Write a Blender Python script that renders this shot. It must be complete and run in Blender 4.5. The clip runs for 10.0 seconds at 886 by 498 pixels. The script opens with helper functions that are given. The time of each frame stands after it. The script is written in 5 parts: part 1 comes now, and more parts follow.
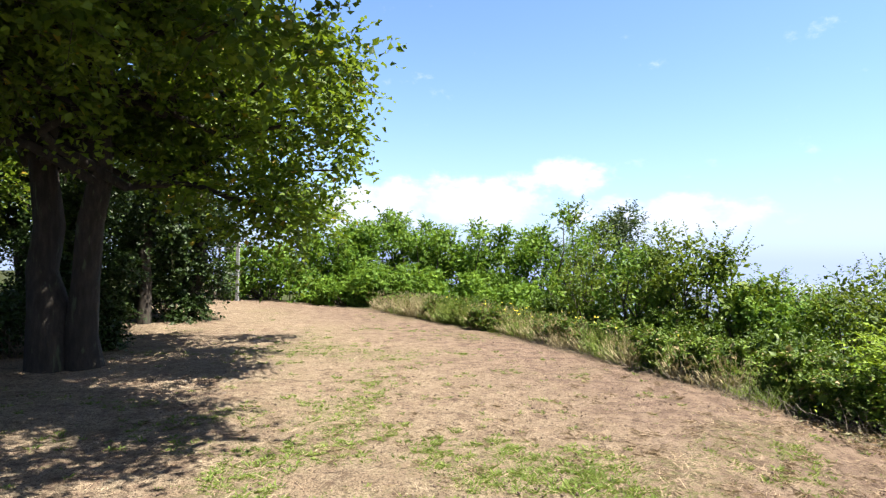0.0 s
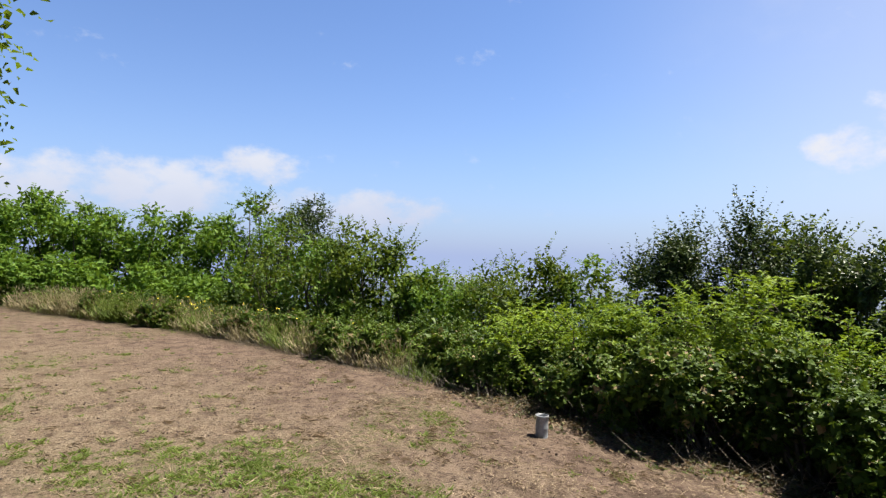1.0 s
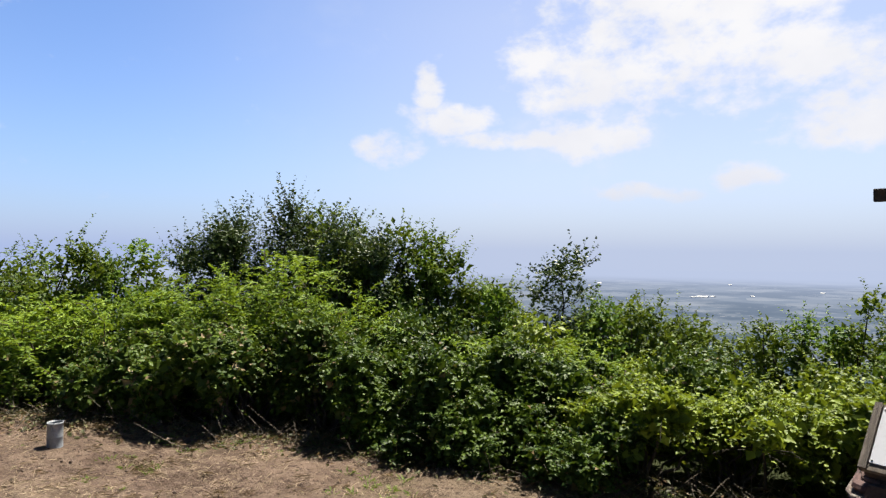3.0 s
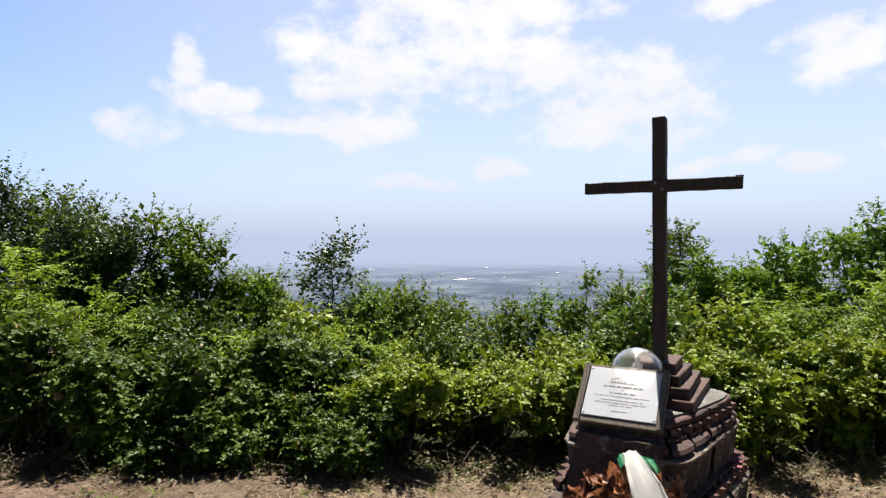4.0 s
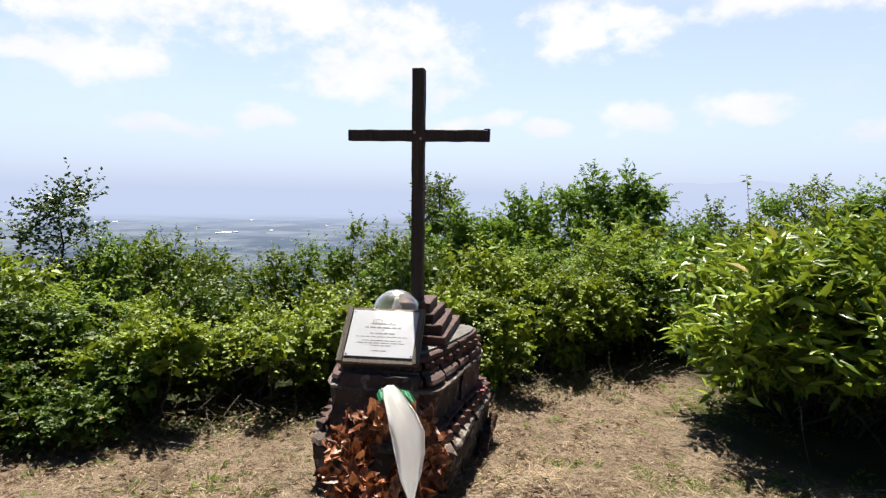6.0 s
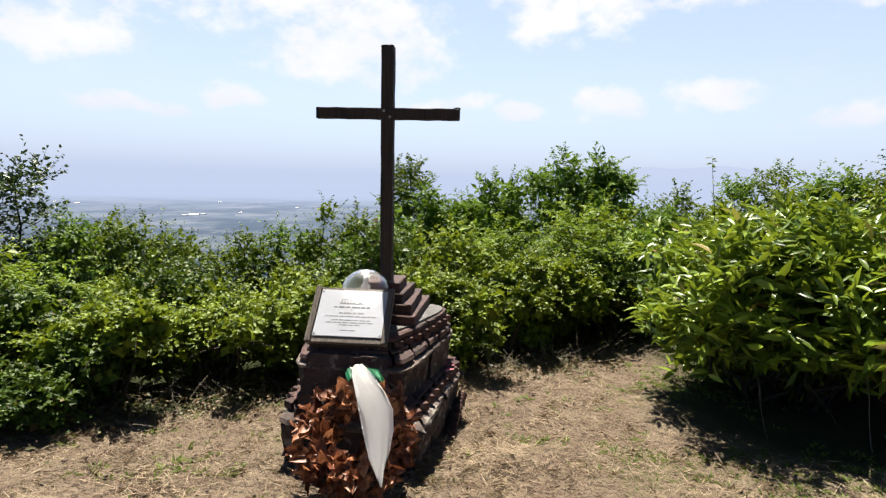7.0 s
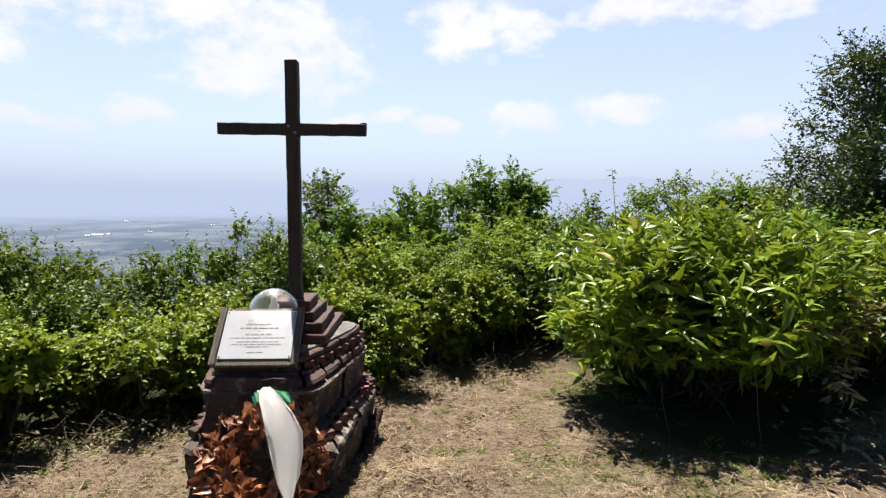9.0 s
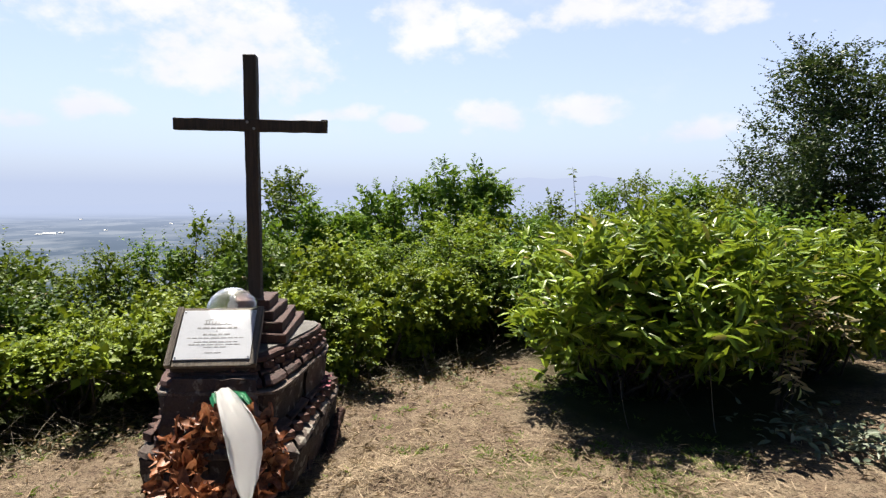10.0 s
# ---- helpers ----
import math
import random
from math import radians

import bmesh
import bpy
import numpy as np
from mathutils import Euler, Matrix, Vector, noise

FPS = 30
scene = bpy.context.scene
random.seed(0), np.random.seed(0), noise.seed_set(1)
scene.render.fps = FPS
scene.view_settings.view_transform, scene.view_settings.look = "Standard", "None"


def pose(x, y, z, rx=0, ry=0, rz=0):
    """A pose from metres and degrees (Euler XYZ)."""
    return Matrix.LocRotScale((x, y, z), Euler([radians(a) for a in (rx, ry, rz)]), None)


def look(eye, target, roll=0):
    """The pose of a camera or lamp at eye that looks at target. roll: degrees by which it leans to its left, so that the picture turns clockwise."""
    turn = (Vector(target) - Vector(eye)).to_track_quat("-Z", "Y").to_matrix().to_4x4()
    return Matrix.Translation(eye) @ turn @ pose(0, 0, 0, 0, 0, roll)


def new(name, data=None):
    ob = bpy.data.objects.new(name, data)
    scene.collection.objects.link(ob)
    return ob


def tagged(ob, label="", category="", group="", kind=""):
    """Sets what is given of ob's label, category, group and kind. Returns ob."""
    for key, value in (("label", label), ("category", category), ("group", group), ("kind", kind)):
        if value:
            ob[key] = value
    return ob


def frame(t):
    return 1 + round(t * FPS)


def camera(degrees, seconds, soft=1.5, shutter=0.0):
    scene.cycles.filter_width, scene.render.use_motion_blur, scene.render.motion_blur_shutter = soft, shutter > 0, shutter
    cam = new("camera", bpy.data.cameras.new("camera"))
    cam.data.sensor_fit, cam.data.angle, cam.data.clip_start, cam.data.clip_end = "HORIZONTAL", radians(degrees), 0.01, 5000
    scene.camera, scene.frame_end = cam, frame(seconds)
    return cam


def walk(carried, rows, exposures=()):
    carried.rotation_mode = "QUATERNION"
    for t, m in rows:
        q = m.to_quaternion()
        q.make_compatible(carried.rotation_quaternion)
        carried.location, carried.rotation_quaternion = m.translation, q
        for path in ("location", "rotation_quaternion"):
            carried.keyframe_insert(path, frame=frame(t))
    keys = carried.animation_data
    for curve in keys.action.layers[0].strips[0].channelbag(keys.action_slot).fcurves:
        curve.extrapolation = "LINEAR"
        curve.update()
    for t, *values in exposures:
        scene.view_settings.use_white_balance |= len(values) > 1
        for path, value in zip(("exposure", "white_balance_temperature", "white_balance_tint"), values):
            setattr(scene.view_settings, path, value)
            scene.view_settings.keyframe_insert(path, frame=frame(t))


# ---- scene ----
# camera and walk
cam = camera(73.3, 10.0, soft=1.3)
METRES, EYE = 0.8, 1.55
ROWS = [
    (0.0, 0.0, 0.0, 0.0, -0.01, 0.81, -0.9),
    (0.5, 0.0863, -0.0501, 0.0077, -15.62, 0.58, -0.57),
    (1.0, 0.156, -0.1298, 0.0051, -29.08, 0.69, -1.71),
    (1.5, 0.2005, -0.2317, -0.0017, -37.77, -0.33, -1.28),
    (2.0, 0.2473, -0.3304, -0.0073, -47.3, -0.17, -1.3),
    (2.5, 0.3169, -0.4301, -0.0173, -58.06, 0.3, -0.98),
    (4.0, 0.3961, -0.58, -0.0245, -90.35, -1.03, 0.04),
    (4.5, 0.3879, -0.6194, -0.0203, -100.82, -1.08, 0.08),
    (5.0, 0.3907, -0.6282, -0.0279, -106.75, -1.64, -0.22),
    (5.5, 0.3968, -0.6178, -0.0517, -109.94, -3.33, -1.12),
    (6.0, 0.4043, -0.6259, -0.0763, -112.26, -5.39, -1.12),
    (7.5, 0.4003, -0.6628, -0.1058, -116.28, -6.83, -1.63),
    (8.0, 0.3832, -0.6883, -0.1009, -118.43, -6.32, -1.39),
    (8.5, 0.3643, -0.7147, -0.0937, -120.8, -6.02, -0.8),
    (9.0, 0.3534, -0.732, -0.0902, -122.45, -5.54, -0.66),
    (9.5, 0.3426, -0.7485, -0.0917, -124.77, -5.46, -0.83),
    (10.0, 0.3394, -0.7523, -0.0946, -125.78, -5.64, -0.87),
]
EXPOSURES = [(0.0, 1.86), (0.5, 1.46), (1.0, 1.13), (2.5, 1.12), (4.0, 1.22), (5.0, 1.33), (7.5, 1.28), (10.0, 1.28)]
walk(cam, [(t, pose(METRES * x, METRES * y, EYE + METRES * z, 90 + pitch, roll, yaw)) for t, x, y, z, yaw, pitch, roll in ROWS], EXPOSURES)

# ---------------------------------------------------------------- light
SUN_YAW, SUN_EL = -105.0, 64.0      # heading like the camera's yaw, and height, in degrees
SUN_DIR = Vector((-math.sin(radians(SUN_YAW)) * math.cos(radians(SUN_EL)), math.cos(radians(SUN_YAW)) * math.cos(radians(SUN_EL)), math.sin(radians(SUN_EL))))
sun_data = bpy.data.lights.new("sun", "SUN")
sun_data.energy, sun_data.angle, sun_data.color = 5.0, radians(0.55), (1.0, 0.93, 0.81)
sun = new("sun", sun_data)
sun.matrix_world = look(SUN_DIR * 60, (0, 0, 0))


class Nodes:
    """A small helper to write node trees."""

    def __init__(self, tree):
        self.tree = tree
        tree.nodes.clear()

    def add(self, kind, ins=None, **props):
        n = self.tree.nodes.new(kind)
        if "operation" in props:
            n.operation = props["operation"]
        if "use_clamp" in props:
            n.use_clamp = props["use_clamp"]
        if "data_type" in props:
            n.data_type, n.blend_type = props["data_type"], props["blend_type"]
        if "interpolation_type" in props:
            n.interpolation_type = props["interpolation_type"]
        if "feature" in props:
            n.feature = props["feature"]
        if "attribute_name" in props:
            n.attribute_name = props["attribute_name"]
        if "sky_type" in props:
            n.sky_type, n.sun_disc = props["sky_type"], props["sun_disc"]
            n.sun_elevation, n.sun_rotation = props["sun_elevation"], props["sun_rotation"]
            n.altitude, n.air_density, n.dust_density, n.ozone_density = props["altitude"], props["air_density"], props["dust_density"], props["ozone_density"]
        for k, v in (ins or {}).items():
            if isinstance(v, bpy.types.NodeSocket):
                self.tree.links.new(v, n.inputs[k])
            else:
                n.inputs[k].default_value = v
        return n

    def math(self, op, a, b=0.0, c=None, clamp=False):
        ins = {0: a, 1: b}
        if c is not None:
            ins[2] = c
        return self.add("ShaderNodeMath", ins, operation=op, use_clamp=clamp).outputs[0]

    def mix(self, f, a, b, blend="MIX"):
        n = self.add("ShaderNodeMix", {0: f, 6: a, 7: b}, data_type="RGBA", blend_type=blend)
        return n.outputs[2]

    def noise(self, vec, scale, detail=4.0, rough=0.55, out=0):
        return self.add("ShaderNodeTexNoise", {"Vector": vec, "Scale": scale, "Detail": detail, "Roughness": rough}).outputs[out]

    def ramp(self, f, lo, hi, a=0.0, b=1.0):
        return self.add("ShaderNodeMapRange", {0: f, 1: lo, 2: hi, 3: a, 4: b}, interpolation_type="SMOOTHSTEP").outputs[0]


world = bpy.data.worlds.new("sky")
scene.world = world
world.use_nodes = True
w = Nodes(world.node_tree)
way = w.add("ShaderNodeTexCoord").outputs["Generated"]
sep = w.add("ShaderNodeSeparateXYZ", {0: way})
az = w.math("MULTIPLY", w.math("ARCTAN2", sep.outputs[0], sep.outputs[1]), 180 / math.pi)
el = w.math("MULTIPLY", w.math("ARCSINE", sep.outputs[2]), 180 / math.pi)
sky = w.add("ShaderNodeTexSky", sky_type="NISHITA", sun_disc=False, sun_elevation=radians(SUN_EL), sun_rotation=radians(-SUN_YAW), altitude=300.0, air_density=1.0, dust_density=0.6, ozone_density=1.2).outputs[0]
sky = w.mix(1.0, sky, (0.139, 0.163, 0.210, 1), "MULTIPLY")
away = w.math("ABSOLUTE", w.math("SUBTRACT", w.math("MODULO", w.math("ADD", az, 470.0), 360.0), 180.0))    # degrees from the bright side of the sky
deep = w.math("MULTIPLY", w.ramp(el, 24.0, 52.0, 1.0, 0.14), w.ramp(away, 95.0, 170.0, 1.0, 0.45))    # the sky darkens towards the zenith
sky = w.mix(1.0, sky, w.add("ShaderNodeCombineColor", {0: deep, 1: deep, 2: deep}).outputs[0], "MULTIPLY")
# cumulus banks: heading to the east of north, height, half width, half height
CLOUDS = [
    (10.7, 7.3, 4.6, 1.7), (2, 5.4, 9, 2.4), (-7, 4.6, 8, 2.0), (21, 3.8, 8, 1.8), (63, 9.8, 3.0, 1.6),
    (69.2, 12.2, 4.6, 1.5), (67.5, 15.0, 1.6, 1.8), (76, 10.3, 7, 1.0), (79, 17.0, 4.5, 3.4), (85, 16.6, 8, 4.6), (93, 17.6, 9, 4.8), (100, 16.5, 5.5, 2.6), (83, 10.5, 4.5, 2.4),
]
BANKS = [
    (108.5, 12.6, 8.0, 3.8), (103.5, 10.4, 7, 2.2), (95.5, 6.5, 3.2, 1.3), (86.6, 5.4, 4.5, 0.9), (115, 6.6, 4.0, 0.9), (122, 5.9, 2.8, 0.8), (125, 15.0, 4.2, 3.0), (130, 14.4, 4.0, 2.0),
    (130.1, 7.4, 3.4, 1.7), (138.5, 7.5, 3.6, 1.5), (148.6, 5.8, 4.5, 1.2), (140, 16.0, 5.0, 1.6), (149, 15.2, 4.5, 1.4), (116, 20, 5, 1.6), (95, 23, 15, 4),
]
wob = w.add("ShaderNodeVectorMath", {0: w.noise(way, 7.0, 3.0, 0.5, 1), 1: (0.5, 0.5, 0.5)}, operation="SUBTRACT").outputs[0]
wsep = w.add("ShaderNodeSeparateXYZ", {0: wob})
az_w = w.math("MULTIPLY_ADD", wsep.outputs[0], 6.0, az)
el_w = w.math("MULTIPLY_ADD", wsep.outputs[1], 3.6, el)
lump = None
for a, e, hw, hh in CLOUDS + BANKS:
    dx = w.math("MULTIPLY", w.math("SUBTRACT", az_w, a), 1 / hw)
    dy = w.math("MULTIPLY", w.math("SUBTRACT", el_w, e), 1 / hh)
    v = w.math("SUBTRACT", 1.0, w.math("MULTIPLY_ADD", dx, dx, w.math("MULTIPLY", dy, dy)))
    lump = v if lump is None else w.math("MAXIMUM", lump, v)
lump = w.math("MAXIMUM", lump, -1.1)
stretched = w.add("ShaderNodeMapping", {"Vector": way, "Scale": (1, 1, 1.6)}).outputs[0]
puff = w.noise(stretched, 15.0, 8.0, 0.60)
cover = w.ramp(w.math("MULTIPLY_ADD", w.math("SUBTRACT", puff, 0.5), 4.6, lump), -0.5, 1.05)
veil = w.ramp(w.noise(stretched, 5.0, 5.0, 0.6), 0.5, 0.8, 0.0, 0.35)
veil = w.math("MULTIPLY", veil, w.ramp(az, 45.0, 75.0))
cover = w.math("MAXIMUM", cover, veil)
shade = w.ramp(w.noise(stretched, 9.0, 4.0, 0.5), 0.35, 0.7, 0.80, 1.0)
bank = w.mix(shade, (0.70, 0.73, 0.86, 1), (1.14, 1.12, 1.11, 1))
glare = w.math("MULTIPLY", w.ramp(az, 35.0, 80.0, 0.0, 1.0), w.ramp(el, 20.0, 36.0, 1.0, 0.0))
sky = w.mix(w.math("MULTIPLY", glare, 0.42), sky, (0.96, 0.95, 1.0, 1))
sky = w.mix(w.math("MULTIPLY", cover, 0.93), sky, bank)
haze = w.math("POWER", 2.718, w.math("MULTIPLY", w.math("MAXIMUM", el, 0.0), -0.15))
sky = w.mix(w.math("MULTIPLY", haze, 0.97), sky, w.mix(glare, (0.48, 0.59, 0.92, 1), w.mix(w.ramp(el, 0.0, 9.0), (0.585, 0.675, 0.905, 1), (0.78, 0.81, 0.97, 1))))
w.add("ShaderNodeOutputWorld", {0: w.add("ShaderNodeBackground", {0: sky, 1: 0.40}).outputs[0]})


# ---------------------------------------------------------------- materials
def material(name):
    m = bpy.data.materials.new(name)
    m.use_nodes = True
    return m, Nodes(m.node_tree)


def finish(n, shader, bump=None):
    n.add("ShaderNodeOutputMaterial", {0: shader})


def leaf_material(name, dark, light, shine=0.45, glow=0.35, dry=None, dry_share=0.04):
    m, n = material(name)
    isl = n.add("ShaderNodeNewGeometry").outputs["Random Per Island"]
    pos = n.add("ShaderNodeNewGeometry").outputs["Position"]
    patch = n.ramp(n.noise(pos, 1.7, 3.0), 0.3, 0.7)
    f = n.math("POWER", n.math("MULTIPLY_ADD", isl, 0.65, n.math("MULTIPLY", patch, 0.35)), 1.45)
    col = n.mix(f, (*dark, 1), (*light, 1))
    if dry:
        pick = n.math("LESS_THAN", n.math("FRACT", n.math("MULTIPLY", isl, 7.13)), dry_share)
        col = n.mix(pick, col, (*dry, 1))
    grain = n.noise(pos, 160.0, 2.0)
    col = n.mix(0.35, col, n.mix(grain, (0.25, 0.3, 0.2, 1), (1.0, 1.0, 0.9, 1)), "OVERLAY")
    body = n.add("ShaderNodeBsdfPrincipled", {"Base Color": col, "Roughness": shine, "Specular IOR Level": 0.22}).outputs[0]
    back = n.add("ShaderNodeBsdfTranslucent", {0: n.mix(0.5, col, (light[0] * 1.35, light[1] * 1.25, light[2] * 0.7, 1))}).outputs[0]
    finish(n, n.add("ShaderNodeMixShader", {0: glow, 1: body, 2: back}).outputs[0])
    return m


def rough_material(name, a, b, scale=8.0, rough=0.85, bump=0.4, spots=None, spot_scale=20.0, spot_at=0.62, fine=90.0, stretch=(1, 1, 1)):
    m, n = material(name)
    obj = n.add("ShaderNodeTexCoord").outputs["Object"]
    vec = n.add("ShaderNodeMapping", {"Vector": obj, "Scale": stretch}).outputs[0]
    rnd = n.add("ShaderNodeObjectInfo").outputs["Random"]
    big = n.noise(vec, scale, 5.0, 0.6)
    small = n.noise(vec, fine, 3.0, 0.6)
    f = n.math("ADD", n.math("MULTIPLY_ADD", big, 0.9, n.math("MULTIPLY", small, 0.5)), n.math("MULTIPLY_ADD", rnd, 0.3, -0.35))
    col = n.mix(n.ramp(f, 0.2, 0.75), (*a, 1), (*b, 1))
    if spots:
        col = n.mix(n.ramp(n.noise(vec, spot_scale, 4.0), spot_at, spot_at + 0.08), col, (*spots, 1))
    b1 = n.add("ShaderNodeBump", {"Strength": bump, "Distance": 0.01, "Height": n.math("ADD", big, n.math("MULTIPLY", small, 0.5))}).outputs[0]
    finish(n, n.add("ShaderNodeBsdfPrincipled", {"Base Color": col, "Roughness": rough, "Normal": b1}).outputs[0])
    return m


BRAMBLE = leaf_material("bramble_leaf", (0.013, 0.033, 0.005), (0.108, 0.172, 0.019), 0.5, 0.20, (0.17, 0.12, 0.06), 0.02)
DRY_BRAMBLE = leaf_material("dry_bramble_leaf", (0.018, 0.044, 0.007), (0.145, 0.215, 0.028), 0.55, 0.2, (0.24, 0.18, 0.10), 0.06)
# lighter, yellower leaf copy with the sunlit look put into its colour
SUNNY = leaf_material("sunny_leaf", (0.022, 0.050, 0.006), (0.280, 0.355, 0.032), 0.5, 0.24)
SAPLING = leaf_material("sapling_leaf", (0.057, 0.119, 0.010), (0.246, 0.336, 0.030), 0.55, 0.32)
ROBINIA = leaf_material("robinia_leaf", (0.043, 0.107, 0.012), (0.163, 0.258, 0.031), 0.55, 0.32)
SHRUB = leaf_material("shrub_leaf", (0.034, 0.076, 0.009), (0.150, 0.200, 0.022), 0.55, 0.28)
DARK = leaf_material("dark_leaf", (0.021, 0.043, 0.012), (0.073, 0.107, 0.033), 0.42, 0.22)
LAUREL = leaf_material("laurel_leaf", (0.015, 0.046, 0.007), (0.285, 0.378, 0.038), 0.34, 0.26, (0.30, 0.22, 0.09), 0.02)
OAK = leaf_material("broad_leaf", (0.020, 0.052, 0.006), (0.158, 0.230, 0.022), 0.45, 0.42, (0.270, 0.198, 0.027), 0.015)
# the ivy's own dark green, also used to paint shade on other foliage
IVY_AND_SHADE = leaf_material("ivy_and_shaded_leaf", (0.010, 0.025, 0.006), (0.038, 0.064, 0.014), 0.5, 0.15)
PALE = leaf_material("pale_leaf", (0.080, 0.104, 0.072), (0.224, 0.248, 0.192), 0.45, 0.15)
DRY_GRASS = leaf_material("dry_grass_blade", (0.160, 0.132, 0.076), (0.368, 0.320, 0.208), 0.7, 0.2)
GREEN_GRASS = leaf_material("grass_blade", (0.061, 0.102, 0.018), (0.205, 0.262, 0.066), 0.6, 0.3)
STRAW = leaf_material("straw", (0.125, 0.090, 0.064), (0.470, 0.365, 0.265), 0.8, 0.06)
BARK = rough_material("bark", (0.010, 0.008, 0.006), (0.042, 0.034, 0.027), 6.0, 0.95, 0.9, (0.04, 0.05, 0.028), 5.0, 0.6, 60.0, (3, 3, 0.6))
SOIL = rough_material("dry_soil", (0.080, 0.054, 0.040), (0.200, 0.140, 0.104), 14.0)
LITTER = leaf_material("fallen_leaf", (0.038, 0.045, 0.017), (0.180, 0.165, 0.083), 0.5, 0.15, (0.150, 0.098, 0.060), 0.45)
STALK = rough_material("dead_stalk", (0.077, 0.063, 0.049), (0.224, 0.189, 0.147), 20.0)
TWIG = rough_material("twig_bark", (0.031, 0.023, 0.016), (0.078, 0.062, 0.043), 20.0)
STONE = rough_material("weathered_brick", (0.029, 0.015, 0.013), (0.122, 0.063, 0.050), 9.0, 0.9, 0.8, (0.270, 0.243, 0.216), 16.0, 0.63)
SLAB = rough_material("red_tile", (0.023, 0.010, 0.008), (0.090, 0.042, 0.035), 10.0, 0.8, 0.5, (0.072, 0.072, 0.043), 14.0, 0.62)
WALL = rough_material("weathered_stone", (0.016, 0.010, 0.009), (0.068, 0.044, 0.037), 7.0, 0.9, 0.9, (0.160, 0.140, 0.124), 15.0, 0.56)
RIM = rough_material("worn_rim_stone", (0.044, 0.030, 0.026), (0.160, 0.120, 0.100), 9.0, 0.9, 0.9, (0.240, 0.216, 0.184), 15.0, 0.56)
MORTAR = rough_material("old_mortar", (0.018, 0.016, 0.013), (0.078, 0.066, 0.054), 12.0)
CAP = rough_material("cement_cap", (0.090, 0.084, 0.079), (0.203, 0.191, 0.180), 8.0, 0.85, 0.5)
TIMBER = rough_material("tarred_wood", (0.010, 0.008, 0.006), (0.050, 0.032, 0.022), 4.0, 0.75, 0.7, (0.09, 0.06, 0.045), 9.0, 0.66, 45.0, (14, 14, 0.7))
BOARD = rough_material("weathered_board", (0.056, 0.044, 0.036), (0.168, 0.140, 0.112), 6.0, 0.85, 0.6, None, 1, 1, 60.0, (1, 9, 9))
PLATE = rough_material("white_plate", (0.40, 0.415, 0.455), (0.50, 0.515, 0.56), 5.0, 0.45, 0.05)
INK = rough_material("grey_lettering", (0.180, 0.180, 0.180), (0.324, 0.324, 0.324), 30.0)
GREEN = rough_material("green_ribbon", (0.01, 0.14, 0.06), (0.02, 0.26, 0.11), 9.0, 0.5, 0.1)
ZINC = rough_material("zinc", (0.145, 0.157, 0.170), (0.281, 0.297, 0.315), 14.0, 0.5, 0.3, (0.170, 0.119, 0.085), 18.0, 0.66)
POST = rough_material("concrete_post", (0.208, 0.216, 0.224), (0.352, 0.360, 0.368), 7.0, 0.9, 0.3)
WIRE = rough_material("wire", (0.2, 0.2, 0.2), (0.38, 0.38, 0.37), 30.0, 0.5)
PLASTER = rough_material("pale_plaster", (0.440, 0.440, 0.432), (0.600, 0.600, 0.584), 30.0)
PINK = rough_material("pink_petal", (0.20, 0.045, 0.06), (0.42, 0.13, 0.16), 30.0)
PETAL = rough_material("yellow_petal", (0.52, 0.42, 0.03), (0.72, 0.60, 0.06), 30.0)


def dry_leaf_material():
    m, n = material("dry_leaf")
    rnd = n.add("ShaderNodeObjectInfo").outputs["Random"]
    obj = n.add("ShaderNodeTexCoord").outputs["Object"]
    isl = n.add("ShaderNodeNewGeometry").outputs["Random Per Island"]
    rnd = n.math("FRACT", n.math("ADD", rnd, n.math("MULTIPLY", isl, 0.7)))
    rnd = n.math("POWER", rnd, 1.5)
    col = n.mix(rnd, (0.055, 0.013, 0.005, 1), (0.50, 0.19, 0.075, 1))
    col = n.mix(n.ramp(n.noise(obj, 40.0, 4.0), 0.4, 0.7), col, n.mix(rnd, (0.24, 0.075, 0.028, 1), (0.58, 0.29, 0.15, 1)))
    body = n.add("ShaderNodeBsdfPrincipled", {"Base Color": col, "Roughness": 0.48}).outputs[0]
    back = n.add("ShaderNodeBsdfTranslucent", {0: col}).outputs[0]
    finish(n, n.add("ShaderNodeMixShader", {0: 0.2, 1: body, 2: back}).outputs[0])
    return m


def cloth_material():
    m, n = material("white_ribbon")
    obj = n.add("ShaderNodeTexCoord").outputs["Object"]
    col = n.mix(n.noise(obj, 9.0, 4.0), (0.85, 0.85, 0.85, 1), (0.92, 0.92, 0.92, 1))
    weave = n.add("ShaderNodeBump", {"Strength": 0.15, "Distance": 0.002, "Height": n.noise(obj, 400.0, 2.0)}).outputs[0]
    body = n.add("ShaderNodeBsdfPrincipled", {"Base Color": col, "Roughness": 0.5, "Sheen Weight": 0.2, "Normal": weave}).outputs[0]
    back = n.add("ShaderNodeBsdfTranslucent", {0: col}).outputs[0]
    finish(n, n.add("ShaderNodeMixShader", {0: 0.58, 1: body, 2: back}).outputs[0])
    return m


def glass_material():
    m, n = material("clear_dome")
    finish(n, n.add("ShaderNodeBsdfPrincipled", {"Base Color": (0.95, 0.97, 0.98, 1), "Roughness": 0.16, "IOR": 1.45, "Transmission Weight": 1.0}).outputs[0])
    return m


DRY_LEAF, GLASS, CLOTH = dry_leaf_material(), glass_material(), cloth_material()


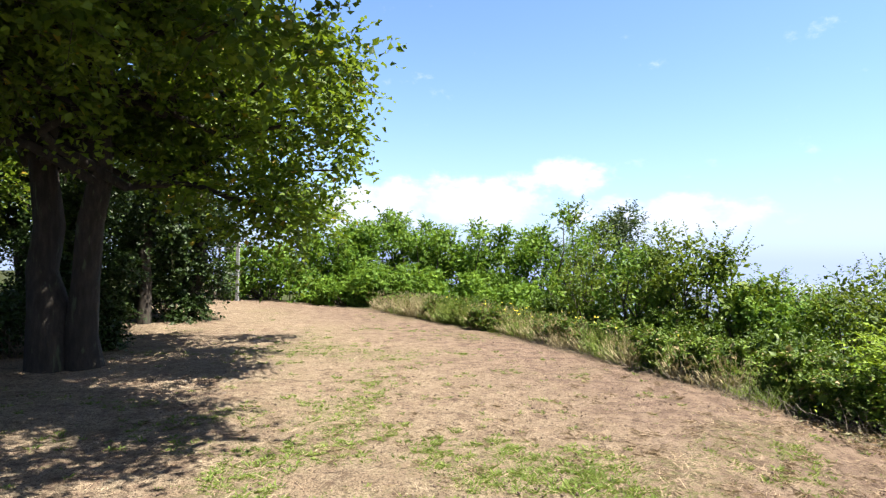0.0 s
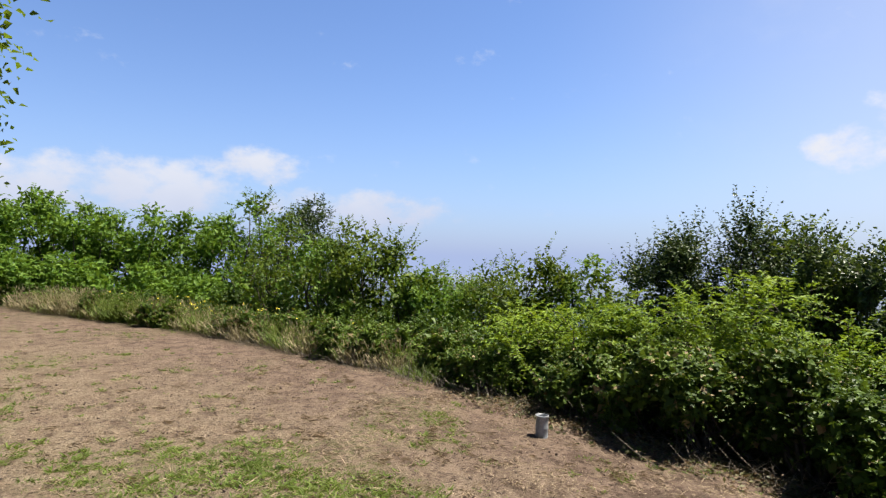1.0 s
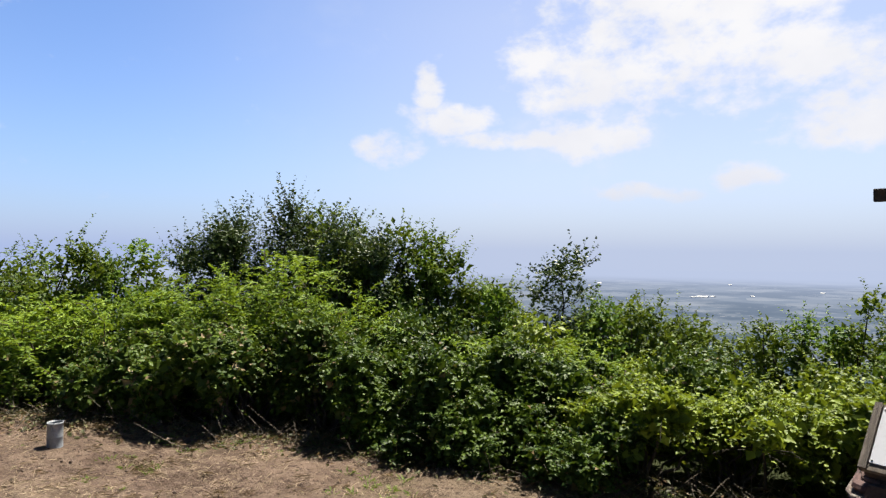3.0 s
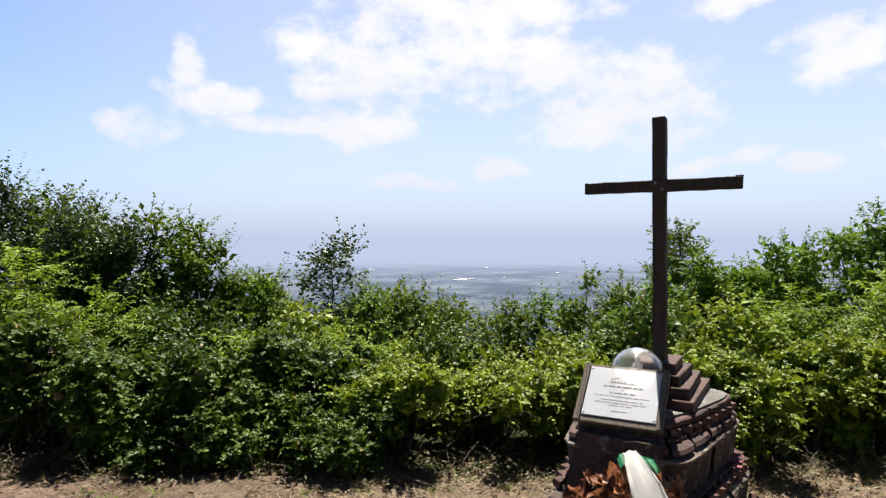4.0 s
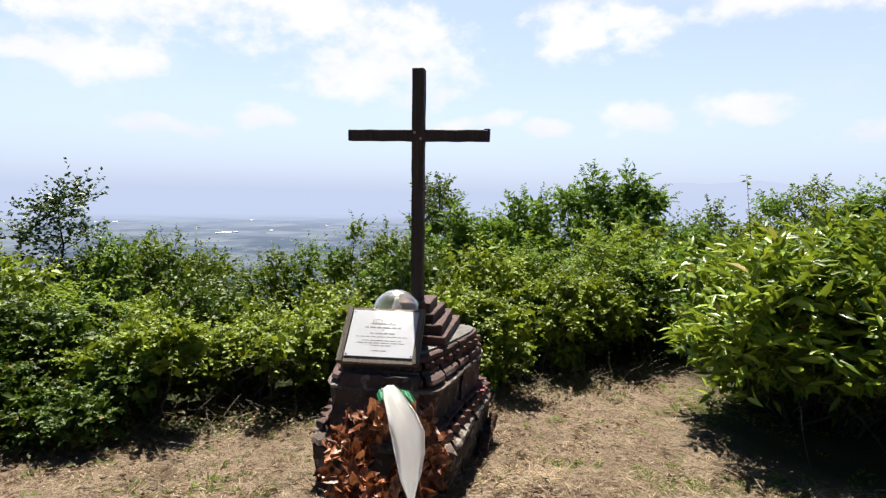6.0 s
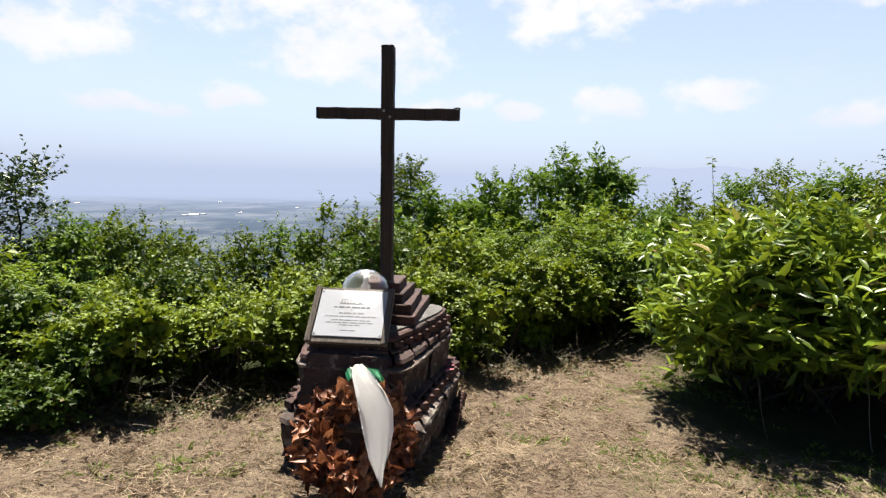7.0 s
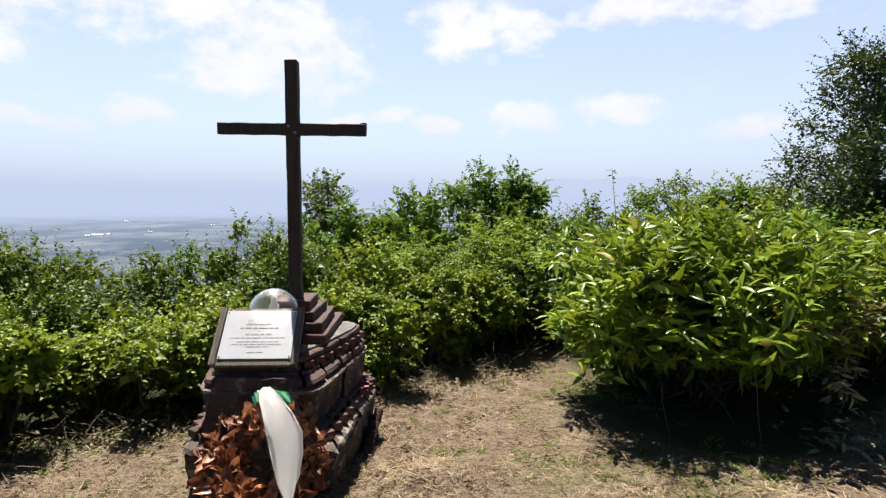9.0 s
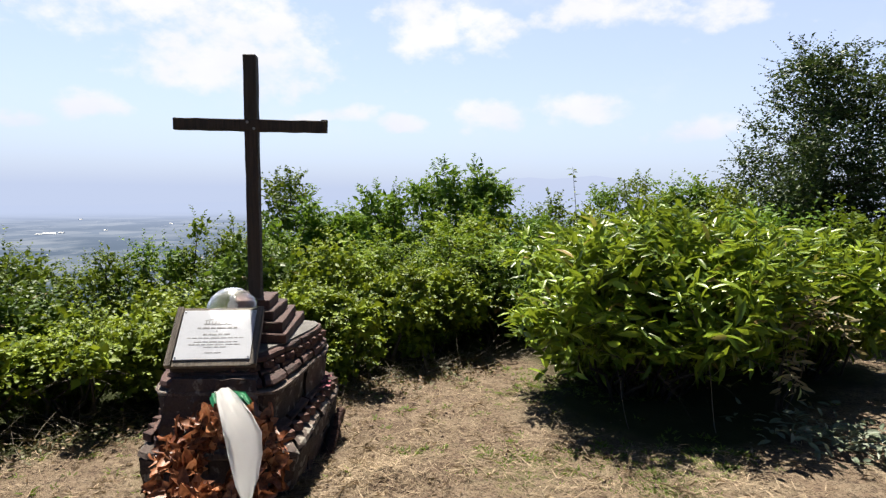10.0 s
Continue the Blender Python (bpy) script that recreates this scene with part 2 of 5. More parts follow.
def ground_material():
    m, n = material("mown_hay_field")
    pos = n.add("ShaderNodeNewGeometry").outputs["Position"]
    big = n.noise(pos, 0.55, 5.0, 0.6)
    mid = n.noise(pos, 4.0, 5.0, 0.65)
    fine = n.noise(pos, 55.0, 4.0, 0.7)
    wav = n.noise(n.add("ShaderNodeMapping", {"Vector": pos, "Rotation": (0, 0, 0.6), "Scale": (1, 4.5, 1)}).outputs[0], 22.0, 4.0, 0.7)
    col = n.mix(n.ramp(big, 0.35, 0.65), (0.265, 0.198, 0.138, 1), (0.213, 0.147, 0.106, 1))
    col = n.mix(n.ramp(mid, 0.42, 0.60, 0.0, 0.9), col, (0.322, 0.254, 0.178, 1))
    col = n.mix(n.ramp(fine, 0.38, 0.52, 0.9, 0.0), col, (0.052, 0.034, 0.024, 1))
    clod = n.noise(pos, 17.0, 4.0, 0.65)
    col = n.mix(n.ramp(clod, 0.36, 0.47, 0.8, 0.0), col, (0.069, 0.045, 0.034, 1))
    col = n.mix(n.ramp(wav, 0.55, 0.72, 0.0, 0.7), col, (0.380, 0.317, 0.230, 1))
    mat2 = n.noise(n.add("ShaderNodeMapping", {"Vector": pos, "Rotation": (0, 0, -0.9), "Scale": (1, 6.0, 1)}).outputs[0], 16.0, 4.0, 0.75)
    col = n.mix(n.ramp(mat2, 0.50, 0.70, 0.0, 0.7), col, (0.288, 0.242, 0.162, 1))
    spot = n.noise(pos, 2.4, 6.0, 0.7)
    col = n.mix(n.ramp(spot, 0.54, 0.66, 0.0, 0.8), col, (0.098, 0.066, 0.045, 1))
    soil = n.add("ShaderNodeAttribute", attribute_name="soil").outputs["Fac"]
    bare = n.mix(n.ramp(mid, 0.3, 0.7), (0.116, 0.079, 0.059, 1), (0.248, 0.178, 0.135, 1))
    bare = n.mix(n.ramp(wav, 0.56, 0.72, 0.0, 0.55), bare, (0.310, 0.240, 0.178, 1))
    bare = n.mix(n.ramp(clod, 0.36, 0.48, 0.7, 0.0), bare, (0.043, 0.028, 0.021, 1))
    col = n.mix(n.math("MULTIPLY", soil, n.ramp(big, 0.25, 0.55, 0.55, 1.0)), col, bare)
    grass = n.add("ShaderNodeAttribute", attribute_name="grass").outputs["Fac"]
    green = n.mix(fine, (0.058, 0.072, 0.020, 1), (0.155, 0.164, 0.054, 1))
    col = n.mix(n.math("MULTIPLY", grass, n.ramp(n.noise(pos, 14.0, 4.0, 0.7), 0.40, 0.66, 0.0, 0.75)), col, green)
    # undergrowth floor colour, which also paints the shade below the bushes
    wild_and_shade = n.add("ShaderNodeAttribute", attribute_name="wild_and_shade").outputs["Fac"]
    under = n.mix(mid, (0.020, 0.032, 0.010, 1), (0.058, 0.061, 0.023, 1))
    col = n.mix(wild_and_shade, col, under)
    h = n.math("ADD", n.math("MULTIPLY_ADD", clod, 2.0, mid), n.math("ADD", fine, wav))
    b = n.add("ShaderNodeBump", {"Strength": 0.9, "Distance": 0.03, "Height": h}).outputs[0]
    finish(n, n.add("ShaderNodeBsdfPrincipled", {"Base Color": col, "Roughness": 0.95, "Specular IOR Level": 0.15, "Normal": b}).outputs[0])
    return m


def valley_material():
    m, n = material("painted_haze_plain")
    pos = n.add("ShaderNodeNewGeometry").outputs["Position"]
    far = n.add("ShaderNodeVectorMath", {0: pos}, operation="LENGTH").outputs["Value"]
    flat = n.add("ShaderNodeMapping", {"Vector": pos, "Scale": (1, 1, 0)}).outputs[0]
    woods = n.ramp(n.noise(flat, 0.0035, 6.0, 0.62), 0.44, 0.58)
    cell = n.add("ShaderNodeTexVoronoi", {"Vector": flat, "Scale": 0.011}, feature="F1").outputs["Color"]
    bright = n.add("ShaderNodeSeparateColor", {0: cell})
    fields = n.mix(bright.outputs[0], (0.15, 0.21, 0.26, 1), (0.44, 0.47, 0.47, 1))
    col = n.mix(woods, fields, (0.035, 0.085, 0.12, 1))
    town = n.add("ShaderNodeTexVoronoi", {"Vector": flat, "Scale": 0.035}, feature="F1")
    dots = n.math("MULTIPLY", n.math("LESS_THAN", town.outputs["Distance"], 0.22), n.ramp(n.noise(flat, 0.0022, 3.0), 0.52, 0.6))
    col = n.mix(n.math("MULTIPLY", dots, 0.6), col, (0.75, 0.72, 0.68, 1))
    # the plain glows instead of taking sunlight; its haze is painted by distance
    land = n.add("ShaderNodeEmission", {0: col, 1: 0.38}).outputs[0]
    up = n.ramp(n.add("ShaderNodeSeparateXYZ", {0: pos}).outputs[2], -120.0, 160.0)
    haze_glow = n.add("ShaderNodeEmission", {0: n.mix(up, (0.585, 0.675, 0.905, 1), (0.625, 0.705, 0.92, 1)), 1: 0.40}).outputs[0]
    # share of painted haze, growing with distance
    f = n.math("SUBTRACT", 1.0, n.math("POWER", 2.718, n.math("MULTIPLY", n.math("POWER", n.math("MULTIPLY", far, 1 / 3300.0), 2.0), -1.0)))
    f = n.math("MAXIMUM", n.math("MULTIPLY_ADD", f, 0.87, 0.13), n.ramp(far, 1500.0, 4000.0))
    finish(n, n.add("ShaderNodeMixShader", {0: f, 1: land, 2: haze_glow}).outputs[0])
    return m


# ---------------------------------------------------------------- mesh helpers
def mesh_np(name, v, f, mat):
    """A mesh from numpy vertices and faces that all have the same number of corners."""
    me = bpy.data.meshes.new(name)
    v, f = np.asarray(v, np.float32), np.asarray(f, np.int32)
    k = f.shape[1]
    me.vertices.add(len(v))
    me.vertices.foreach_set("co", v.ravel())
    me.loops.add(f.size)
    me.loops.foreach_set("vertex_index", f.ravel())
    me.polygons.add(len(f))
    me.polygons.foreach_set("loop_start", np.arange(len(f), dtype=np.int32) * k)
    me.update(calc_edges=True)
    me.materials.append(mat)
    return me


def part_np(name, v, f, mat, parent=None, label=""):
    ob = new(name, mesh_np(name, v, f, mat))
    if parent is not None:
        ob.parent = parent
    return tagged(ob, label)


def part(name, bm, mat, parent=None, label="", smooth=False):
    me = bpy.data.meshes.new(name)
    if smooth:
        for face in bm.faces:
            face.smooth = True
    bm.to_mesh(me)
    bm.free()
    me.materials.append(mat)
    ob = new(name, me)
    if parent is not None:
        ob.parent = parent
    return tagged(ob, label)


def thing(name, place, label, category, group="", turn=0.0):
    ob = new(name)
    ob.empty_display_size = 0.1
    ob.matrix_world = pose(*place, 0, 0, turn)
    return tagged(ob, label, category, group)


def unit(a):
    return a / np.maximum(np.linalg.norm(a, axis=-1, keepdims=True), 1e-9)


def leaves_geo(P, D, N, L, W, fine=False, fold=0.18, droop=0.12):
    """Leaves at P along D, facing N, as folded blades."""
    D = unit(D)
    N = unit(N - D * (N * D).sum(1, keepdims=True))
    S = np.cross(D, N)
    L, W = np.asarray(L)[:, None], np.asarray(W)[:, None]
    n = len(P)
    if not fine:
        v = np.stack([P, P + D * L * 0.42 + S * W * 0.5 + N * W * fold, P + D * L - N * L * droop, P + D * L * 0.42 - S * W * 0.5 + N * W * fold], 1)
        base = np.arange(n)[:, None] * 4
        f = np.concatenate([base + [0, 1, 2], base + [0, 2, 3]])
        return v.reshape(-1, 3), f
    mid = P + D * L * 0.52 - N * L * droop * 0.1
    tip = P + D * L - N * L * droop
    v = np.stack([P, P + D * L * 0.27 + S * W * 0.42 + N * W * fold, P + D * L * 0.62 + S * W * 0.43 + N * (W * fold - L * droop * 0.3), tip,
                  P + D * L * 0.62 - S * W * 0.43 + N * (W * fold - L * droop * 0.3), P + D * L * 0.27 - S * W * 0.42 + N * W * fold, mid], 1)
    base = np.arange(n)[:, None] * 7
    f = np.concatenate([base + t for t in ([0, 1, 6], [1, 2, 6], [2, 3, 6], [3, 4, 6], [4, 5, 6], [5, 0, 6])])
    return v.reshape(-1, 3), f


def sticks_geo(A, B, C, r0, r1):
    """Bent three-sided twigs from A over B to C."""
    n = len(A)
    T = unit(C - A)
    U = unit(np.cross(T, np.array([0.31, 0.22, 0.93]) + 0 * T))
    V = np.cross(T, U)
    rings = []
    for P, r in ((A, r0), (B, (r0 + r1) / 2), (C, r1)):
        for k in range(3):
            a = k * 2.0944
            rings.append(P + (U * math.cos(a) + V * math.sin(a)) * np.asarray(r).reshape(-1, 1))
    v = np.stack(rings, 1)
    base = np.arange(n)[:, None] * 9
    f = []
    for s in (0, 3):
        for k in range(3):
            a, b = s + k, s + (k + 1) % 3
            f.append(base + [a, b, b + 3, a + 3])
    return v.reshape(-1, 3), np.concatenate(f)


def crown_geo(rng, clumps, shoots, m, L, W, length, up=0.35, droop=0.25, fine=False, inner=0.0, spread=0.9, flat=0.5, inner_size=1.0, keep=None, rise=0.15):
    """Leafy shoots that grow out of clumps: rows of x, y, z, radius. Gives leaves and twigs."""
    clumps = np.asarray(clumps, float)
    wgt = clumps[:, 3] ** 2
    pick = rng.choice(len(clumps), shoots, p=wgt / wgt.sum())
    c, r = clumps[pick, :3], clumps[pick, 3:4]
    d = rng.normal(size=(shoots, 3))
    d[:, 2] = d[:, 2] * 0.8 + rise
    d = unit(d)
    base = c + d * r * rng.uniform(0.35, 0.8, (shoots, 1))
    out = unit(d + np.array([0, 0, up]) + rng.normal(size=(shoots, 3)) * 0.35)
    ln = length * rng.uniform(0.55, 1.25, (shoots, 1))
    s = (np.arange(m) + 0.6) / m
    s = s[None, :, None] * np.ones((shoots, 1, 1))
    s = s + rng.uniform(-0.4, 0.4, s.shape) / m
    P = base[:, None] + out[:, None] * (ln[:, None] * s)
    P[..., 2] -= droop * ln * s[..., 0] ** 2
    T = unit(out[:, None] - np.array([0, 0, 1.0]) * (2 * droop * s))
    side = unit(np.cross(T, np.array([0, 0, 1.0]) + rng.normal(size=T.shape) * 0.25))
    sign = np.where(np.arange(m) % 2 == 0, 1.0, -1.0)[None, :, None]
    D = unit(T * rng.uniform(0.2, 0.8, s.shape) + side * sign * spread + rng.normal(size=T.shape) * 0.22)
    N = unit(np.array([0, 0, 1.0]) * flat + rng.normal(size=T.shape) * 0.45 + T * 0.15)
    k = shoots * m
    sz = rng.uniform(0.65, 1.2, k) * (1.1 - 0.35 * s.reshape(-1))
    P, D, N = P.reshape(-1, 3), D.reshape(-1, 3), N.reshape(-1, 3)
    if inner:
        q = int(k * inner)
        j = rng.choice(len(clumps), q, p=wgt / wgt.sum())
        e = unit(rng.normal(size=(q, 3)))
        P = np.concatenate([P, clumps[j, :3] + e * clumps[j, 3:4] * rng.uniform(0.2, 0.76, (q, 1))])
        D = np.concatenate([D, unit(rng.normal(size=(q, 3)) + e * 0.5)])
        N = np.concatenate([N, unit(e + rng.normal(size=(q, 3)) * 0.6 + [0, 0, 0.4])])
        sz = np.concatenate([sz, rng.uniform(0.8, 1.25, q) * inner_size])
    if keep is not None:
        ok = keep(P, rng)
        P, D, N, sz = P[ok], D[ok], N[ok], sz[ok]
    lv = leaves_geo(P, D, N, L * sz, W * sz, fine)
    tips = base + out * ln
    tips[:, 2] -= droop * ln[:, 0]
    mids = base + out * ln * 0.5
    mids[:, 2] -= droop * ln[:, 0] * 0.25
    k3 = slice(0, shoots, 4)
    q = len(base[k3])
    tw = sticks_geo((base - d * r * 0.3)[k3], mids[k3], tips[k3], np.full(q, 0.05 * length * 0.16 + 0.0016), np.full(q, 0.001))
    return lv, tw


def tube_geo(paths, sides=8, rough=0.0, rng=None):
    """Tapered limbs: each path is a list of (x, y, z, radius)."""
    vs, fs, o = [], [], 0
    for p in paths:
        p = np.asarray(p, float)
        T = unit(np.gradient(p[:, :3], axis=0))
        U = unit(np.cross(T, np.array([0.9, 0.35, 0.1]) + 0 * T))
        V = np.cross(T, U)
        a = np.arange(sides) * 2 * math.pi / sides
        rad = p[:, 3][:, None] * np.ones((1, sides))
        if rough:
            rad = rad * (1 + rng.uniform(-rough, rough, rad.shape))
        ring = p[:, None, :3] + (U[:, None] * np.cos(a)[None, :, None] + V[:, None] * np.sin(a)[None, :, None]) * rad[..., None]
        vs.append(ring.reshape(-1, 3))
        n = len(p)
        i, j = np.meshgrid(np.arange(n - 1), np.arange(sides), indexing="ij")
        i, j = i.ravel(), j.ravel()
        k = (j + 1) % sides
        fs.append(np.stack([i * sides + j, i * sides + k, (i + 1) * sides + k, (i + 1) * sides + j], 1) + o)
        o += n * sides
    return np.concatenate(vs), np.concatenate(fs)


def limb(rng, a, b, r0, r1, n=6, wob=0.06):
    a, b = np.asarray(a, float), np.asarray(b, float)
    s = np.linspace(0, 1, n)[:, None]
    p = a + (b - a) * s
    p[1:-1] += rng.normal(size=(n - 2, 3)) * wob * np.linalg.norm(b - a)
    return np.concatenate([p, r0 + (r1 - r0) * s], 1)


# ---------------------------------------------------------------- ground
EDGE_Y = [-30, -9, -6, -3, 0, 3, 5, 7, 9.5, 12, 18, 20, 40]
EDGE_X = [9, 5.4, 5.0, 4.95, 4.95, 4.7, 4.25, 3.4, 2.5, 1.4, -2.4, -5, -30]


def beyond(x, y):
    """How far a place lies outside the mown clearing, to the east."""
    return x - np.interp(y, EDGE_Y, EDGE_X)


def height(x, y):
    x, y = np.asarray(x, float), np.asarray(y, float)
    z = -0.05 * np.clip(0.91 * x - 0.41 * y, 0, 6)
    z = z - 0.28 * np.logaddexp(0, (beyond(x, y) - 2.0) / 0.8) * 0.8
    r = np.hypot(x - 2, y - 1)
    z = np.where(r > 60, np.minimum(z, -0.2 * (r - 60)), z)
    return np.maximum(z, -150.0)


def field(fn, x, y):
    return np.array([fn(a, b) for a, b in zip(np.ravel(x), np.ravel(y))]).reshape(np.shape(x))


GREENS = [(0.2, 4.2, 0.6, 0.7), (1.7, 3.6, 0.5, 0.7), (0.8, 5.2, 0.5, 0.4), (-1.0, 6.1, 0.8, 0.5), (-2.0, 9.8, 1.2, 0.5), (2.9, 4.3, 0.35, 0.4), (3.3, -2.8, 0.45, 0.6), (2.3, -3.9, 0.5, 0.5), (3.7, -0.2, 0.6, 0.5), (3.2, 0.6, 0.4, 0.4), (2.75, -3.0, 0.35, 0.9), (2.15, -4.2, 0.3, 0.9), (2.0, -3.5, 0.25, 0.9), (3.1, -0.1, 0.3, 0.7), (2.1, 3.2, 0.5, 0.7), (1.3, 4.0, 0.5, 0.8)]    # x, y, radius, strength


def grassy(x, y):
    """Where green regrowth shows in the mown field, 0 to 1."""
    g = noise.noise(Vector((x * 0.55, y * 0.55, 3.1))) + 0.6 * noise.noise(Vector((x * 1.7, y * 1.7, 9.2)))
    strip = math.exp(-((x + 1.1 - 0.05 * (y - 4)) / 0.8) ** 2) * 0.35
    for px, py, pr, ph in GREENS:
        strip += ph * math.exp(-((x - px) ** 2 + (y - py) ** 2) / pr ** 2)
    return min(1.0, max(0.0, (g + strip - 0.22) * 1.8))


HEAPS = [(2.45, -1.95, 0.22, 0.06), (3.1, -2.3, 0.2, 0.06), (2.2, -2.9, 0.3, 0.04), (3.3, 0.2, 0.3, 0.05), (1.7, -3.6, 0.25, 0.05), (3.9, 2.6, 0.35, 0.05), (2.9, 3.3, 0.3, 0.04), (2.7, 5.6, 0.4, 0.05), (1.9, 4.4, 0.35, 0.04)]    # low heaps of hay


SHADE_SPOTS = [(5.2, -0.55, 0.62), (5.2, -1.1, 0.62), (3.05, -4.75, 1.10), (2.9, -5.9, 0.8), (3.0, -6.9, 0.9), (4.1, -5.9, 1.2)]    # shade painted as dark ground under the overhanging bushes: x, y, radius


def build_ground():
    n = 240
    u = np.linspace(-1, 1, n)
    c = 1.6 * np.sinh(u * math.asinh(760 / 1.6))
    X, Y = np.meshgrid(c + 2.2, c + 1.2, indexing="ij")
    Z = height(X, Y)
    near = np.hypot(X - 2, Y - 2) < 26
    bump, gr = np.zeros_like(X), np.zeros_like(X)
    bump[near] = field(lambda a, b: 0.018 * noise.noise(Vector((a * 4.3, b * 4.3, 0))) + 0.022 * noise.noise(Vector((a * 1.3, b * 1.3, 5))) + 0.012 * noise.noise(Vector((a * 11, b * 11, 2))), X[near], Y[near])
    gr[near] = field(grassy, X[near], Y[near])
    for hx, hy, hr, hh in HEAPS:
        bump += hh * np.exp(-((X - hx) ** 2 + (Y - hy) ** 2) / hr ** 2)
    Z = Z + bump
    i, j = np.meshgrid(np.arange(n - 1), np.arange(n - 1), indexing="ij")
    a = (i * n + j).ravel()
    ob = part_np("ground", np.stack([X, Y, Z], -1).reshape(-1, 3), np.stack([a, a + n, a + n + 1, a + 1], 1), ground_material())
    # wild ground beyond the edge, begun early to paint the hedge's shade
    wild_and_shade = np.clip(beyond(X, Y) * 1.6 + 0.3, 0, 1)
    # painted shade: the ground is darkened in these spots
    for bx, by, br in SHADE_SPOTS:
        wild_and_shade = np.maximum(wild_and_shade, np.clip((br - np.hypot(X - bx, Y - by)) * 4.0, 0, 1))
    wild_and_shade = np.maximum(wild_and_shade, np.clip((-X - 7.4) * 0.5, 0, 1) * (Y > -5))
    wild_and_shade = np.maximum(wild_and_shade, np.clip((np.hypot(X, Y) - 30) * 0.1, 0, 1))
    soil = np.clip((beyond(X, Y) + 3.6) / 2.2, 0, 1) * np.clip((Y + 0.8) / 3.0, 0.25, 1)
    for key, val in (("grass", gr), ("wild_and_shade", wild_and_shade), ("soil", soil)):
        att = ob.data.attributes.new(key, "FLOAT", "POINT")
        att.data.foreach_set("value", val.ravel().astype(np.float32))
    for p in ob.data.polygons:
        p.use_smooth = True
    tagged(ob, "dry mown hay field with green patches, falling away beyond the hedge", "ground", kind="structure")


build_ground()


def build_valley():
    rr = np.concatenate([np.linspace(620, 1500, 40), np.linspace(1540, 4700, 60)])
    th = np.radians(np.linspace(20, 200, 91))
    R, T = np.meshgrid(rr, th, indexing="ij")
    X, Y = R * np.sin(T), R * np.cos(T)
    Z = np.full_like(X, -152.0)
    a = np.degrees(T)
    ridge = field(lambda p, q: noise.fractal(Vector((math.cos(p) * 5, math.sin(p) * 5, 0)), 1.0, 2.0, 5), T, R)
    high = np.exp(-((a - 140) / 24) ** 2) * 1.0 + 0.05
    Z += np.clip((R - 3600) / 1000, 0, 1) ** 1.3 * (235 * high + 70 * ridge * high)
    n = len(th)
    i, j = np.meshgrid(np.arange(len(rr) - 1), np.arange(n - 1), indexing="ij")
    k = (i * n + j).ravel()
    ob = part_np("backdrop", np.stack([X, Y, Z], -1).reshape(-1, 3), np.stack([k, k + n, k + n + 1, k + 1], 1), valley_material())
    tagged(ob, "glowing plain with fields, woods and faint hills far below, blue haze painted in", "landscape", kind="structure")


build_valley()


# ---------------------------------------------------------------- the monument
FRONT, RIGHT = Vector((-0.85, 0.527, 0)), Vector((-0.527, -0.85, 0))
AXIS = Vector((3.93, -1.79, 0))
BASE_Z = float(height(3.6, -1.6)) - 0.01
TO_WORLD = Matrix(((FRONT.x, -RIGHT.x, 0, AXIS.x), (FRONT.y, -RIGHT.y, 0, AXIS.y), (0, 0, 1, BASE_Z), (0, 0, 0, 1)))
# local axes: x to the front, y to the left as one stands before it, z up


def placed(ob, m=None):
    ob.matrix_world = TO_WORLD @ (m or Matrix())
    return ob


def box(bm, sx, sy, sz, m=None, bevel=0.0):
    made = bmesh.ops.create_cube(bm, size=1.0, matrix=(m or Matrix()) @ Matrix.Diagonal((sx, sy, sz, 1)))
    if bevel:
        edges = list({e for v in made["verts"] for e in v.link_edges})
        bmesh.ops.bevel(bm, geom=edges, offset=bevel, segments=2, affect="EDGES", profile=0.6)
    return made["verts"]


PLAN = {}


def outline(r, front, a):
    """A rounded plan with a narrow flat front and flanks that spread to a round back, at the share a of the way round from the front over the left."""
    key = (round(r, 4), round(front, 4))
    if key not in PLAN:
        g = r - 0.42
        p = np.array([(front, 0.05), (front, 0.30 + 0.6 * g), (front - 0.12, 0.37 + 0.6 * g), (0.08, 0.42 + 0.6 * g), (-0.32 - 0.8 * g, 0.37 + 0.6 * g), (-0.46 - 0.8 * g, 0.02),
                      (-0.39 - 0.8 * g, -0.37 - 0.55 * g), (0.08, -0.305 - 0.9 * g), (front - 0.10, -0.215 - 1.15 * g), (front, -0.15 - 1.1 * g)])
        q = []
        for k in range(10):
            a0, a1, a2, a3 = (p[(k + e) % 10] for e in (-1, 0, 1, 2))
            for u in np.arange(12) / 12:
                q.append(0.5 * (2 * a1 + (a2 - a0) * u + (2 * a0 - 5 * a1 + 4 * a2 - a3) * u * u + (3 * a1 - a0 - 3 * a2 + a3) * u ** 3))
        q = np.array(q + q[:1])
        PLAN[key] = (np.concatenate([[0], np.cumsum(np.linalg.norm(np.diff(q, axis=0), axis=1))]), q)
    d, q = PLAN[key]
    u = (a % 1.0) * d[-1]
    return Vector((np.interp(u, d, q[:, 0]), np.interp(u, d, q[:, 1]), 0))


